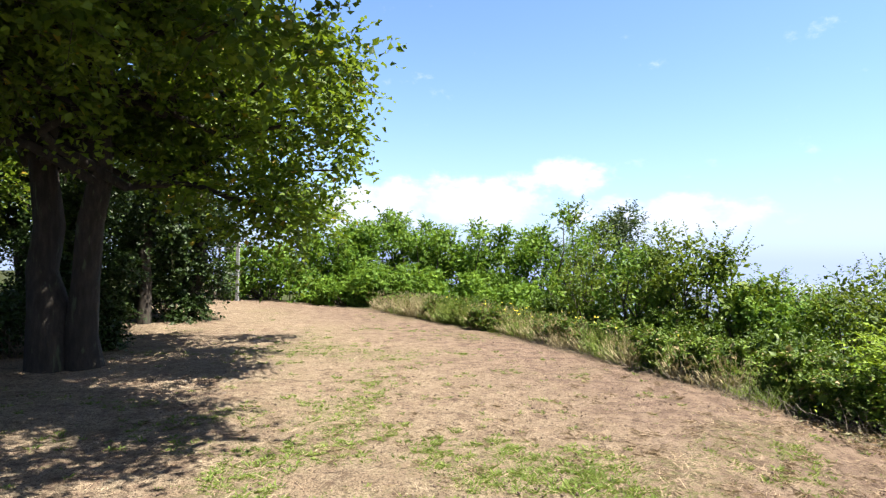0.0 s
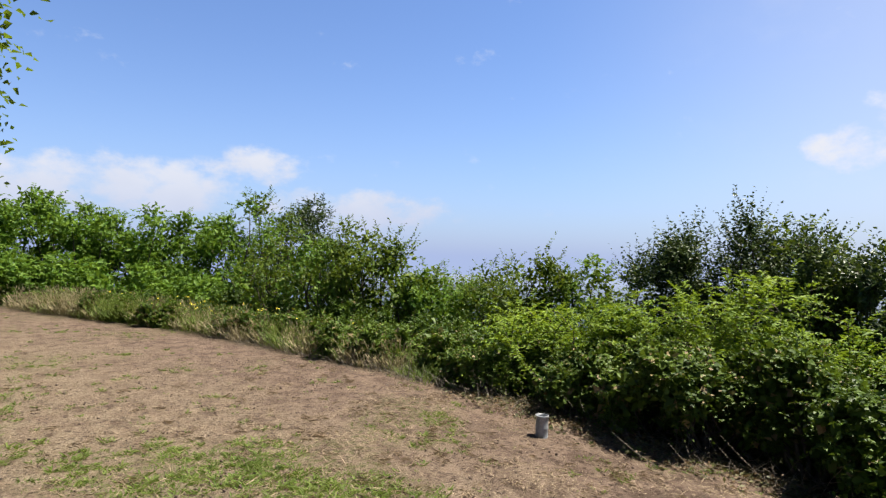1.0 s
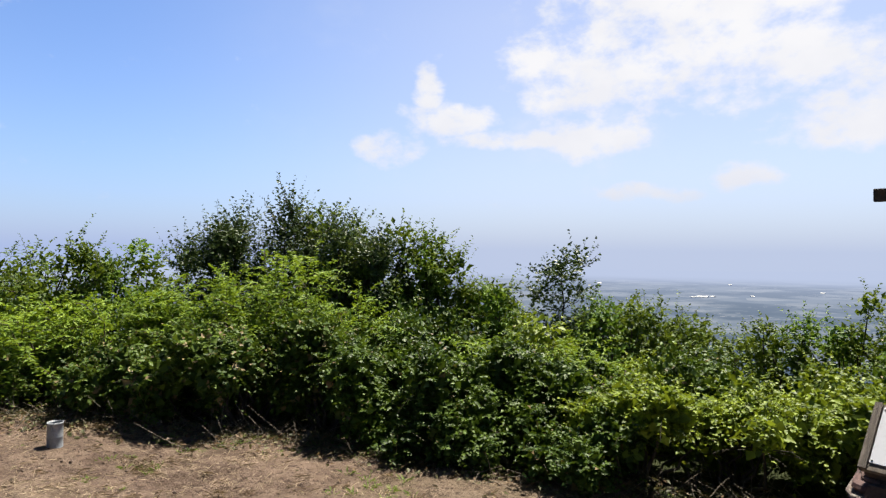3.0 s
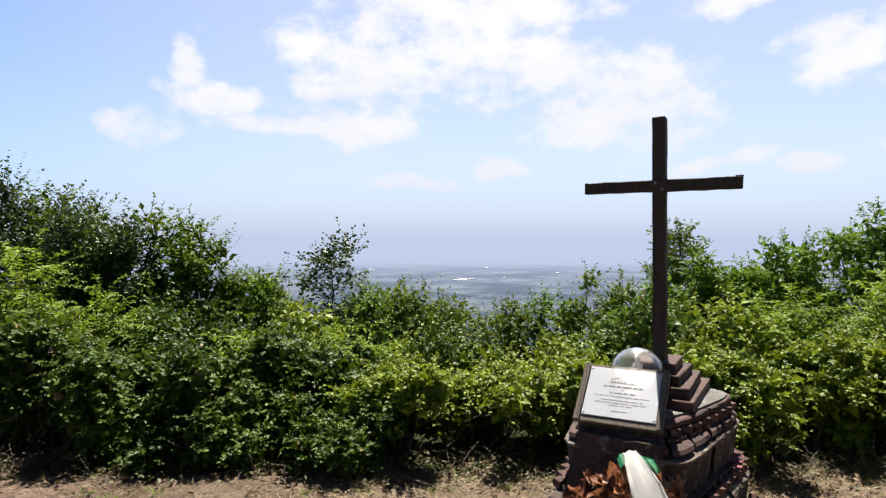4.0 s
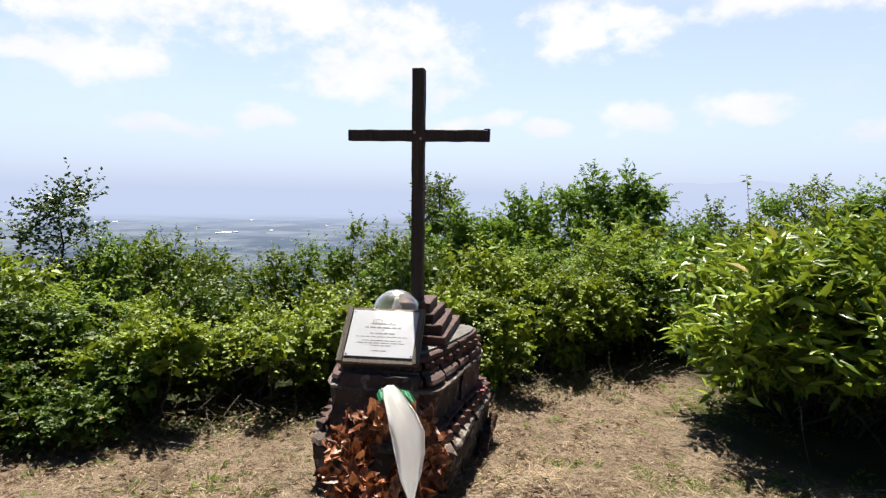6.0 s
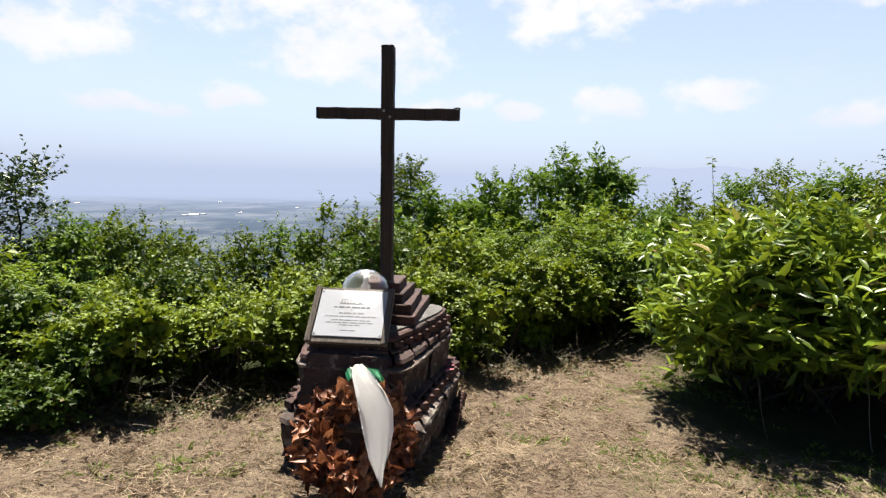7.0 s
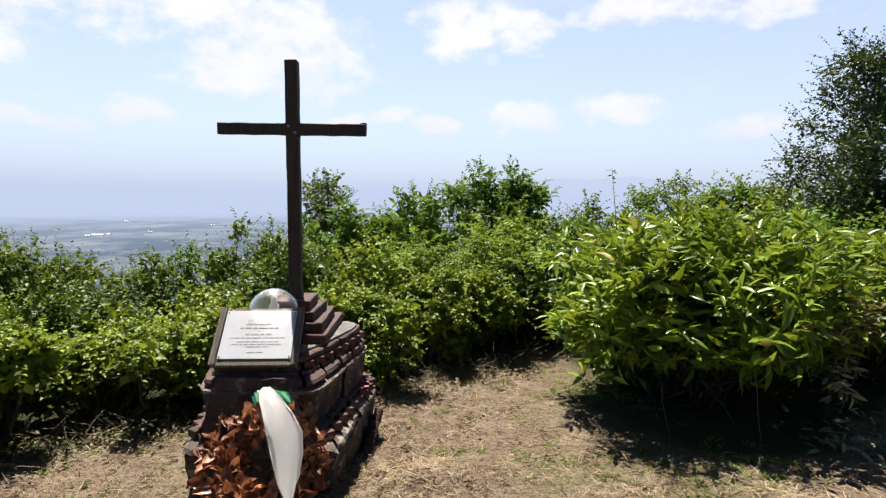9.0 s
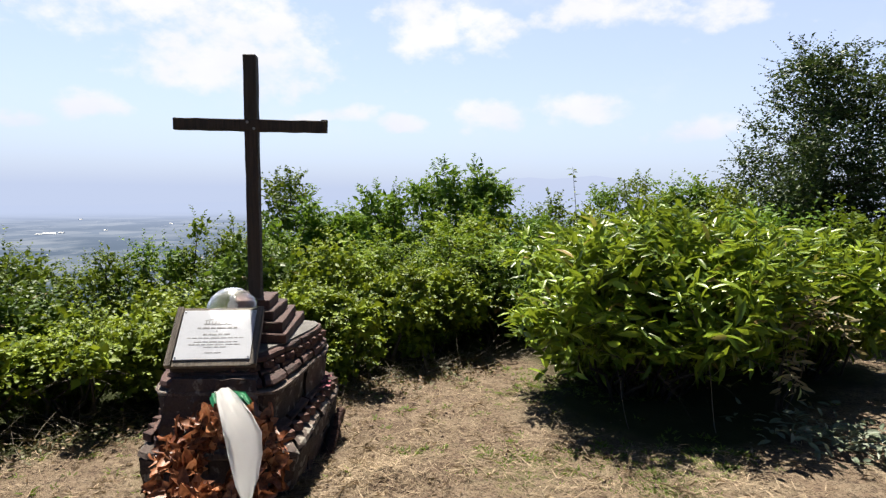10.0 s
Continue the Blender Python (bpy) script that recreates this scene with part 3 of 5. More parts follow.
def course(parent, name, profile, r, front, count, mat, rng, depth=0.14, jitter=0.006, gap=0.003, fine=5, wear=0.004, label=""):
    """One ring of separate blocks round the plan. profile: outward offset and height, from the bottom up."""
    inner = [(-depth, profile[-1][1]), (-depth, profile[0][1])]
    for k in range(count):
        a0 = (k + 0.15 * rng.uniform(-1, 1)) / count
        a1 = (k + 1 + 0.15 * rng.uniform(-1, 1)) / count - gap / (6.28 * r)
        bm = bmesh.new()
        out, drop = rng.uniform(-jitter, jitter), rng.uniform(-0.3, 0.3) * jitter
        ring = []
        for j in range(fine):
            a = a0 + (a1 - a0) * j / (fine - 1)
            row = []
            for e, (dr, z) in enumerate(profile + inner):
                w = wear if e < len(profile) else 0.0
                if j in (0, fine - 1) and e < len(profile):
                    dr -= 0.002
                p = outline(r + dr + out, front + (dr + out) * 1.1, a)
                row.append(bm.verts.new((p.x + rng.uniform(-w, w), p.y + rng.uniform(-w, w), z + drop + rng.uniform(-w, w) * 0.6)))
            ring.append(row)
        m = len(ring[0])
        for s, t in zip(ring, ring[1:]):
            for e in range(m):
                bm.faces.new((s[e], t[e], t[(e + 1) % m], s[(e + 1) % m]))
        bm.faces.new(ring[0][::-1]), bm.faces.new(ring[-1])
        bmesh.ops.recalc_face_normals(bm, faces=bm.faces[:])
        part(name, bm, mat, parent, label)


def teeth(parent, z, r, front, count, size, rng, tall=0.62):
    """A row of bricks laid cornerwise, their corners sticking out."""
    me = None
    for k in range(count):
        a = (k + 0.5) / count
        p, q = outline(r, front, a), outline(r, front, a + 0.004)
        turn = math.degrees(math.atan2(q.y - p.y, q.x - p.x))
        m = Matrix.Translation((p.x, p.y, z + rng.uniform(-0.003, 0.003))) @ pose(0, 0, 0, rng.uniform(-5, 5), rng.uniform(-5, 5), turn + 45 + rng.uniform(-12, 12))
        if me is None:
            bm = bmesh.new()
            box(bm, size, size, size * tall, None, 0.008)
            ob = part("brick", bm, STONE, parent)
            me = ob.data
        else:
            ob = new("brick", me)
            ob.parent = parent
        ob.matrix_basis = m


def build_monument():
    rng = random.Random(5)
    mon = thing("monument", (0, 0, 0), "weathered red brick memorial mound with stepped tile top", "monument")
    placed(mon)
    bm = bmesh.new()
    # the core behind the joints
    n = 40
    for z0, z1, r0, r1, f0, f1 in ((-0.1, 0.33, 0.47, 0.49, 0.56, 0.58), (0.33, 0.57, 0.405, 0.43, 0.50, 0.52), (0.57, 0.745, 0.38, 0.355, 0.46, 0.40)):
        lo = [bm.verts.new(outline(r0, f0, k / n) + Vector((0, 0, z0))) for k in range(n)]
        hi = [bm.verts.new(outline(r1, f1, k / n) + Vector((0, 0, z1))) for k in range(n)]
        for k in range(n):
            bm.faces.new((lo[k], lo[(k + 1) % n], hi[(k + 1) % n], hi[k]))
        bm.faces.new(hi)
    part("core", bm, MORTAR, mon, "dark mortar core")
    # from the ground up: rough wall that leans out, broken rim, cornerwise bricks, upper wall, ledge, half-round bricks, slab, cornerwise bricks, slab
    course(mon, "stone", [(-0.045, -0.08), (-0.03, 0.06), (-0.02, 0.115)], 0.565, 0.67, 11, WALL, rng, 0.12, 0.008, 0.002, 5, 0.008)
    course(mon, "stone", [(-0.022, 0.118), (-0.008, 0.19), (0.0, 0.262)], 0.565, 0.67, 10, WALL, rng, 0.12, 0.008, 0.002, 5, 0.008)
    course(mon, "stone", [(0.002, 0.264), (0.012, 0.278), (0.004, 0.300), (-0.035, 0.318)], 0.562, 0.66, 17, RIM, rng, 0.14, 0.012, 0.006, 4, 0.007, "pale broken rim stone")
    teeth(mon, 0.345, 0.510, 0.61, 32, 0.062, rng, 0.75)
    course(mon, "brick", [(0.0, 0.366), (0.004, 0.374), (0.0, 0.384)], 0.487, 0.59, 22, STONE, rng, 0.12, 0.008, 0.003, 4)
    course(mon, "stone", [(-0.020, 0.386), (-0.010, 0.48), (0.006, 0.570)], 0.462, 0.560, 9, WALL, rng, 0.12, 0.005, 0.002, 6, 0.006)
    course(mon, "stone", [(0.0, 0.572), (0.010, 0.578), (0.010, 0.592), (0.0, 0.598)], 0.472, 0.565, 13, RIM, rng, 0.16, 0.005, 0.004, 5, 0.003, "pale worn ledge stone")
    course(mon, "brick", [(-0.006, 0.600), (0.014, 0.608), (0.022, 0.626), (0.014, 0.644), (-0.006, 0.652)], 0.440, 0.535, 15, SLAB, rng, 0.14, 0.003, 0.0015, 6, 0.003, "half-round terracotta brick")
    course(mon, "brick", [(0.0, 0.654), (0.003, 0.662), (0.0, 0.672)], 0.420, 0.500, 16, STONE, rng, 0.14, 0.005, 0.004, 4, 0.003)
    teeth(mon, 0.695, 0.397, 0.455, 27, 0.060, rng, 0.68)
    course(mon, "stone", [(0.0, 0.718), (0.005, 0.728), (0.004, 0.748), (-0.004, 0.754)], 0.405, 0.465, 13, SLAB, rng, 0.2, 0.004, 0.004, 5, 0.003)
    bm = bmesh.new()
    lid = [bm.verts.new(outline(0.375, 0.43, k / n) + Vector((0, 0, 0.755))) for k in range(n)]
    geo = bmesh.ops.extrude_face_region(bm, geom=[bm.faces.new(lid)])
    bmesh.ops.translate(bm, verts=[v for v in geo["geom"] if isinstance(v, bmesh.types.BMVert)], vec=(0, 0, 0.012))
    bmesh.ops.recalc_face_normals(bm, faces=bm.faces[:])
    part("cap", bm, CAP, mon, "grey cement cap")
    # square tile steps under the cross
    for z0, z1, hx, hy, cx in ((0.768, 0.822, 0.345, 0.232, -0.11), (0.824, 0.885, 0.275, 0.192, -0.085), (0.887, 0.945, 0.212, 0.154, -0.06), (0.947, 1.005, 0.155, 0.116, -0.04)):
        bm = bmesh.new()
        box(bm, hx * 2, hy * 2, z1 - z0, Matrix.Translation((cx + rng.uniform(-0.006, 0.006), -0.01 + rng.uniform(-0.006, 0.006), (z0 + z1) / 2)) @ pose(0, 0, 0, 0, 0, rng.uniform(-2, 2)), 0.006)
        bmesh.ops.subdivide_edges(bm, edges=[e for e in bm.edges if e.calc_length() > 0.1], cuts=7)
        for v in bm.verts:
            v.co += Vector((rng.uniform(-1, 1), rng.uniform(-1, 1), rng.uniform(-1, 1))) * 0.0022
        part("step", bm, SLAB, mon, "square red tile step")
    # sloping bed below the plaque
    bm = bmesh.new()
    box(bm, 0.37, 0.45, 0.05, Matrix.Translation((0.366, 0.10, 0.820)) @ pose(0, 0, 0, 0, 43, -3), 0.008)
    box(bm, 0.24, 0.44, 0.34, Matrix.Translation((0.375, 0.10, 0.60)) @ pose(0, 0, 0, 0, -12, -3), 0.012)
    part("plinth", bm, WALL, mon, "dark brick bed under the plaque")
    bm = bmesh.new()
    box(bm, 0.07, 1.0, 0.56)
    bmesh.ops.subdivide_edges(bm, edges=[e for e in bm.edges if e.calc_length() > 0.2], cuts=9, use_grid_fill=True)
    for v in bm.verts:
        s = v.co.z / 0.56 + 0.5
        left, right = 0.42 - 0.13 * s, -0.20 + 0.05 * s
        v.co = Vector((0.645 - 0.115 * s + v.co.x + rng.uniform(-1, 1) * 0.010, right + (left - right) * (v.co.y + 0.5) + rng.uniform(-1, 1) * 0.008, v.co.z + 0.38 + rng.uniform(-1, 1) * 0.006))
    part("front_slab", bm, WALL, mon, "rough dark stone face")
    return mon


build_monument()


def build_cross():
    rng = random.Random(3)
    cross = thing("cross", (0, 0, 0), "tall dark tarred wooden cross standing on the memorial", "cross")
    placed(cross, Matrix.Translation((0, -0.02, 0.97)) @ pose(0, 0, 0, -0.4, 0, 0))

    def beam(name, size, m, cuts):
        bm = bmesh.new()
        vs = box(bm, *size, m)
        long = max(range(3), key=lambda k: size[k])
        edges = [e for e in bm.edges if e.calc_length() > size[long] * 0.9]
        bmesh.ops.subdivide_edges(bm, edges=edges, cuts=cuts)
        for v in bm.verts:
            v.co += Vector((rng.uniform(-1, 1), rng.uniform(-1, 1), rng.uniform(-1, 1))) * 0.0022
        bmesh.ops.bevel(bm, geom=bm.edges[:], offset=0.004, segments=1, affect="EDGES")
        return part(name, bm, TIMBER, cross)

    beam("post", (0.074, 0.076, 1.56), Matrix.Translation((0, 0, 0.72)), 14)
    beam("crossbeam", (0.060, 0.905, 0.070), Matrix.Translation((0.012, 0.0, 1.085)) @ pose(0, 0, 0, 0.5, 0, 0), 12)
    for y, x in ((0.018, 0.046), (-0.02, 0.046)):
        bm = bmesh.new()
        bmesh.ops.create_cone(bm, cap_ends=True, segments=10, radius1=0.009, radius2=0.007, depth=0.012, matrix=Matrix.Translation((x, y, 1.085 + y)) @ pose(0, 0, 0, 0, 90, 0))
        part("bolt", bm, ZINC, cross, "rusty bolt head")
    bm = bmesh.new()
    box(bm, 0.03, 0.035, 0.014, Matrix.Translation((0.01, -0.435, 1.119)) @ pose(0, 0, 0, 0, 0, 20), 0.004)
    part("splinter", bm, TIMBER, cross)


build_cross()

PLAQUE = Matrix.Translation((0.392, 0.105, 0.848)) @ pose(0, 0, 0, 0, 43, -3)    # its face looks up and to the front


def build_plaque():
    rng = random.Random(8)
    p = thing("plaque", (0, 0, 0), "white memorial plaque with grey lettering on a dark wooden board", "plaque")
    placed(p, PLAQUE)
    for k in range(3):
        bm = bmesh.new()
        box(bm, 0.126, 0.475, 0.024, Matrix.Translation((-0.128 + 0.128 * k, 0, 0.0)), 0.003)
        part("board", bm, BOARD, p, "weathered grey-brown board")
    for s in (-1, 1):
        bm = bmesh.new()
        box(bm, 0.384, 0.034, 0.014, Matrix.Translation((0, s * 0.222, 0.0195)), 0.003)
        part("batten", bm, BOARD, p)
    bm = bmesh.new()
    box(bm, 0.322, 0.400, 0.006, Matrix.Translation((-0.008, 0.0, 0.0155)), 0.0015)
    plate = part("plate", bm, PLATE, p, "white enamelled plate")
    for s in (-1, 1):
        for e in (-1, 1):
            bm = bmesh.new()
            bmesh.ops.create_uvsphere(bm, u_segments=8, v_segments=5, radius=0.005, matrix=Matrix.Translation((-0.008 + e * 0.148, s * 0.19, 0.0185)))
            part("screw", bm, ZINC, p)
    # lettering: plain bars; rows from top to bottom: place down the plate, width, height
    for row, (x, wide, tall) in enumerate(((-0.064, 0.150, 0.007), (-0.040, 0.215, 0.015), (-0.020, 0.012, 0.006), (0.002, 0.150, 0.014), (0.025, 0.300, 0.008),
                                           (0.051, 0.240, 0.008), (0.068, 0.275, 0.008), (0.084, 0.130, 0.008), (0.120, 0.085, 0.007))):
        y = -wide / 2
        bm = bmesh.new()
        while y < wide / 2 - 0.004:
            word = min(rng.uniform(0.018, 0.05), wide / 2 - y)
            box(bm, tall * 0.62, word, 0.0012, Matrix.Translation((x - 0.008, y + word / 2, 0.0190)))
            y += word + 0.007
        part("lettering", bm, INK, p, "line of grey lettering")
    bm = bmesh.new()
    roof = [bm.verts.new((x, y, 0.0192)) for x, y in ((-0.088, -0.02), (-0.112, 0.025), (-0.100, 0.072), (-0.096, 0.078), (-0.103, 0.028), (-0.084, -0.014))]
    bm.faces.new(roof)
    for y in (-0.004, 0.014, 0.032, 0.050, 0.066):
        box(bm, 0.018, 0.006, 0.0012, Matrix.Translation((-0.087, y, 0.0190)))
    box(bm, 0.004, 0.10, 0.0012, Matrix.Translation((-0.076, 0.03, 0.0190)))
    part("emblem", bm, INK, p, "small grey line drawing of a building")
    bm = bmesh.new()
    box(bm, 0.040, 0.009, 0.0012, Matrix.Translation((-0.098, -0.045, 0.0190)))
    box(bm, 0.008, 0.022, 0.0012, Matrix.Translation((-0.078, -0.045, 0.0190)))
    part("emblem", bm, INK, p, "small grey drawing of a tower")


build_plaque()


def build_dome():
    d = thing("glass_dome", (0, 0, 0), "clear glass dome with a pale figurine inside, behind the plaque", "dome")
    placed(d, Matrix.Translation((0.19, 0.07, 0.843)))
    bm = bmesh.new()
    n, rings = 36, 14
    rows = []
    for r in (0.152, 0.148):
        for k in range(rings + 1):
            a = math.pi * 0.60 * k / rings
            rows.append([bm.verts.new((r * math.sin(a) * math.cos(t), r * math.sin(a) * math.sin(t), r * math.cos(a) + 0.10)) for t in (2 * math.pi * j / n for j in range(n))])
    for half in (0, rings + 1):
        for k in range(rings):
            for j in range(n):
                q = (rows[half + k][j], rows[half + k + 1][j], rows[half + k + 1][(j + 1) % n], rows[half + k][(j + 1) % n])
                bm.faces.new(q if half == 0 else q[::-1])
    for j in range(n):
        bm.faces.new((rows[rings][j], rows[rings][(j + 1) % n], rows[-1][(j + 1) % n], rows[-1][j])[::-1])
    bmesh.ops.remove_doubles(bm, verts=bm.verts[:], dist=0.0004)
    bmesh.ops.recalc_face_normals(bm, faces=bm.faces[:])
    shell = part("shell", bm, GLASS, d, "clear glass shell", smooth=True)
    shell.visible_shadow = False
    bm = bmesh.new()
    for z, r in ((0.0, 0.14), (0.02, 0.13)):
        bmesh.ops.create_cone(bm, cap_ends=True, segments=28, radius1=r, radius2=r * 0.96, depth=0.02, matrix=Matrix.Translation((0, 0, z)))
    part("foot", bm, CAP, d)
    fig = thing("figurine", (0, 0, 0), "small pale plaster figurine under the glass dome", "figurine")
    placed(fig, Matrix.Translation((0.19, 0.07, 0.874)))
    bm = bmesh.new()
    prof = ((0.0, 0.040), (0.02, 0.042), (0.06, 0.034), (0.10, 0.026), (0.12, 0.030), (0.135, 0.014), (0.150, 0.019), (0.168, 0.016), (0.178, 0.004))
    rows = [[bm.verts.new((r * math.cos(t) * 0.8, r * math.sin(t), z)) for t in (2 * math.pi * j / 14 for j in range(14))] for z, r in prof]
    for a, b in zip(rows, rows[1:]):
        for j in range(14):
            bm.faces.new((a[j], a[(j + 1) % 14], b[(j + 1) % 14], b[j]))
    part("body", bm, PLASTER, fig, smooth=True)


build_dome()

WREATH = Matrix.Translation((0.895, -0.06, 0.345)) @ pose(0, 0, 0, 0, 43, 0) @ Matrix.Scale(1.03, 4)    # its face looks to the front, leaning back


def dry_leaf_mesh(rng, long, wide):
    """A curled dry leaf along x, facing z."""
    bm = bmesh.new()
    curl, twist = rng.uniform(-0.6, 0.9), rng.uniform(-0.5, 0.5)
    rows = []
    for k in range(5):
        s = k / 4
        wd = wide * math.sin(math.pi * (0.08 + 0.88 * s)) ** 0.8 * 0.5
        x, z = long * s, -curl * long * s * s * 0.5
        t = twist * s
        up = wide * rng.uniform(0.05, 0.35)
        rows.append([bm.verts.new((x, wd * math.cos(t), z + wd * math.sin(t) + up)), bm.verts.new((x, 0, z)), bm.verts.new((x, -wd * math.cos(t), z - wd * math.sin(t) + up))])
    for a, b in zip(rows, rows[1:]):
        bm.faces.new((a[0], a[1], b[1], b[0])), bm.faces.new((a[1], a[2], b[2], b[1]))
    me = bpy.data.meshes.new("leaf")
    for face in bm.faces:
        face.smooth = True
    bm.to_mesh(me)
    bm.free()
    me.materials.append(DRY_LEAF)
    return me


def build_wreath():
    rng = random.Random(12)
    wr = thing("wreath", (0, 0, 0), "round wreath of dry brown leaves leaning against the memorial", "wreath")
    placed(wr, WREATH)
    bm = bmesh.new()
    rows = []
    for k in range(36):
        a = 2 * math.pi * k / 36
        c = Vector((math.cos(a), math.sin(a), 0))
        rows.append([bm.verts.new(c * (0.200 + 0.062 * math.cos(t)) + Vector((0, 0, 0.05 * math.sin(t)))) for t in (2 * math.pi * j / 9 for j in range(9))])
    for k in range(36):
        for j in range(9):
            bm.faces.new((rows[k][j], rows[(k + 1) % 36][j], rows[(k + 1) % 36][(j + 1) % 9], rows[k][(j + 1) % 9]))
    part("ring", bm, MORTAR, wr, "dark straw ring")
    kinds = [dry_leaf_mesh(rng, 0.070 + 0.006 * k, 0.046 + 0.006 * (k % 3)) for k in range(7)]
    for k in range(296):
        a = 2 * math.pi * (k * 0.618034 % 1.0)
        lat = rng.uniform(-0.6, math.pi + 0.6)
        out = Vector((math.cos(a), math.sin(a), 0))
        n = (out * math.cos(lat) + Vector((0, 0, 1)) * math.sin(lat)).normalized()
        p = out * (0.200 + 0.060 * math.cos(lat)) + Vector((0, 0, 0.048 * math.sin(lat)))
        along = (Vector((-out.y, out.x, 0)) * rng.uniform(-0.8, 0.8) + n * rng.uniform(0.05, 0.55) + out * rng.uniform(-0.3, 0.6) + Vector((0.7, 0, 0)) * rng.uniform(-0.2, 1)).normalized()
        side = n.cross(along).normalized()
        up = along.cross(side)
        ob = new("leaf", kinds[rng.randrange(7)])
        ob.parent = wr
        s = rng.uniform(0.8, 1.15)
        ob.matrix_basis = Matrix.Translation(p) @ Matrix((along, side, up)).transposed().to_4x4() @ Matrix.Diagonal((s, s, s, 1))
    # the many leaves below them, too close to pick apart
    g = np.random.default_rng(13)
    n = 520
    a, lat = g.uniform(0, 2 * math.pi, n), g.uniform(-0.7, math.pi + 0.7, n)
    out = np.column_stack([np.cos(a), np.sin(a), np.zeros(n)])
    nor = out * np.cos(lat)[:, None] + np.array([0, 0, 1.0]) * np.sin(lat)[:, None]
    P = out * (0.2 + 0.062 * np.cos(lat))[:, None] + np.array([0, 0, 0.05]) * np.sin(lat)[:, None]
    D = nor * 0.5 + g.normal(size=(n, 3)) * 0.6
    v, f = leaves_geo(P, D, nor + g.normal(size=(n, 3)) * 0.5, g.uniform(0.05, 0.085, n), g.uniform(0.03, 0.045, n), True, 0.25, 0.2)
    tagged(part_np("leaf_mass", v, f, DRY_LEAF, wr), kind="stuff")
    # a single leaf standing up at the top
    ob = new("leaf", kinds[3])
    ob.parent = wr
    ob.matrix_basis = Matrix.Translation((-0.25, -0.01, 0.03)) @ pose(0, 0, 0, 70, 0, 175)


build_wreath()


def build_loose_bricks():
    """A short row of edging bricks that has slipped to the foot of the memorial."""
    rng = random.Random(31)
    e = thing("brick_edging", (0, 0, 0), "row of small weathered bricks leaning at the memorial's foot", "bricks")
    placed(e)
    me = None
    for k in range(10):
        s = k / 9
        p = Vector((0.02 - 0.30 * s, -0.475 - 0.04 * s, 0.0 + 0.16 * s))
        if me is None:
            bm = bmesh.new()
            box(bm, 0.06, 0.05, 0.034, None, 0.007)
            ob = part("brick", bm, STONE, e)
            me = ob.data
        else:
            ob = new("brick", me)
            ob.parent = e
        ob.matrix_basis = Matrix.Translation(p) @ pose(0, 0, 0, rng.uniform(-8, 8), 33 + rng.uniform(-6, 6), 188 + rng.uniform(-15, 15))
    bm = bmesh.new()
    box(bm, 0.36, 0.06, 0.08, Matrix.Translation((-0.12, -0.470, 0.03)) @ pose(0, 0, 0, 0, 33, 8), 0.02)
    part("bed", bm, MORTAR, e)


def build_flowers():
    """Withered pink flowers lying on the ledge."""
    rng = random.Random(37)
    f = thing("flower_spray", (0, 0, 0), "withered pink flowers lying on the memorial's ledge", "flowers")
    placed(f, Matrix.Translation((-0.16, -0.415, 0.378)))
    for k in range(16):
        bm = bmesh.new()
        c = Vector((rng.uniform(-0.14, 0.16), rng.uniform(-0.045, 0.035), rng.uniform(0.0, 0.03)))
        for j in range(5):
            a = 2 * math.pi * j / 5 + rng.uniform(-0.3, 0.3)
            d, u = Vector((math.cos(a), math.sin(a), 0.35)), Vector((-math.sin(a), math.cos(a), 0))
            r = rng.uniform(0.014, 0.024)
            bm.faces.new([bm.verts.new(c + q) for q in (Vector(), d * r * 0.6 + u * r * 0.4, d * r, d * r * 0.6 - u * r * 0.4)])
        part("flower", bm, PINK, f)


build_loose_bricks()
build_flowers()


def ribbon_mesh(rows, thick=0.002):
    """A strip through rows of left and right edge points, with folds, made solid."""
    bm = bmesh.new()
    prev = None
    for l, r in rows:
        l, r = Vector(l), Vector(r)
        cur = [bm.verts.new(l.lerp(r, s) + Vector((0, 0, 0.008 * math.sin(s * 9 + l.x * 14)))) for s in (0, 0.17, 0.33, 0.5, 0.67, 0.83, 1)]
        if prev:
            for k in range(6):
                bm.faces.new((prev[k], prev[k + 1], cur[k + 1], cur[k]))
        prev = cur
    bmesh.ops.solidify(bm, geom=bm.faces[:], thickness=thick)
    bmesh.ops.recalc_face_normals(bm, faces=bm.faces[:])
    return bm


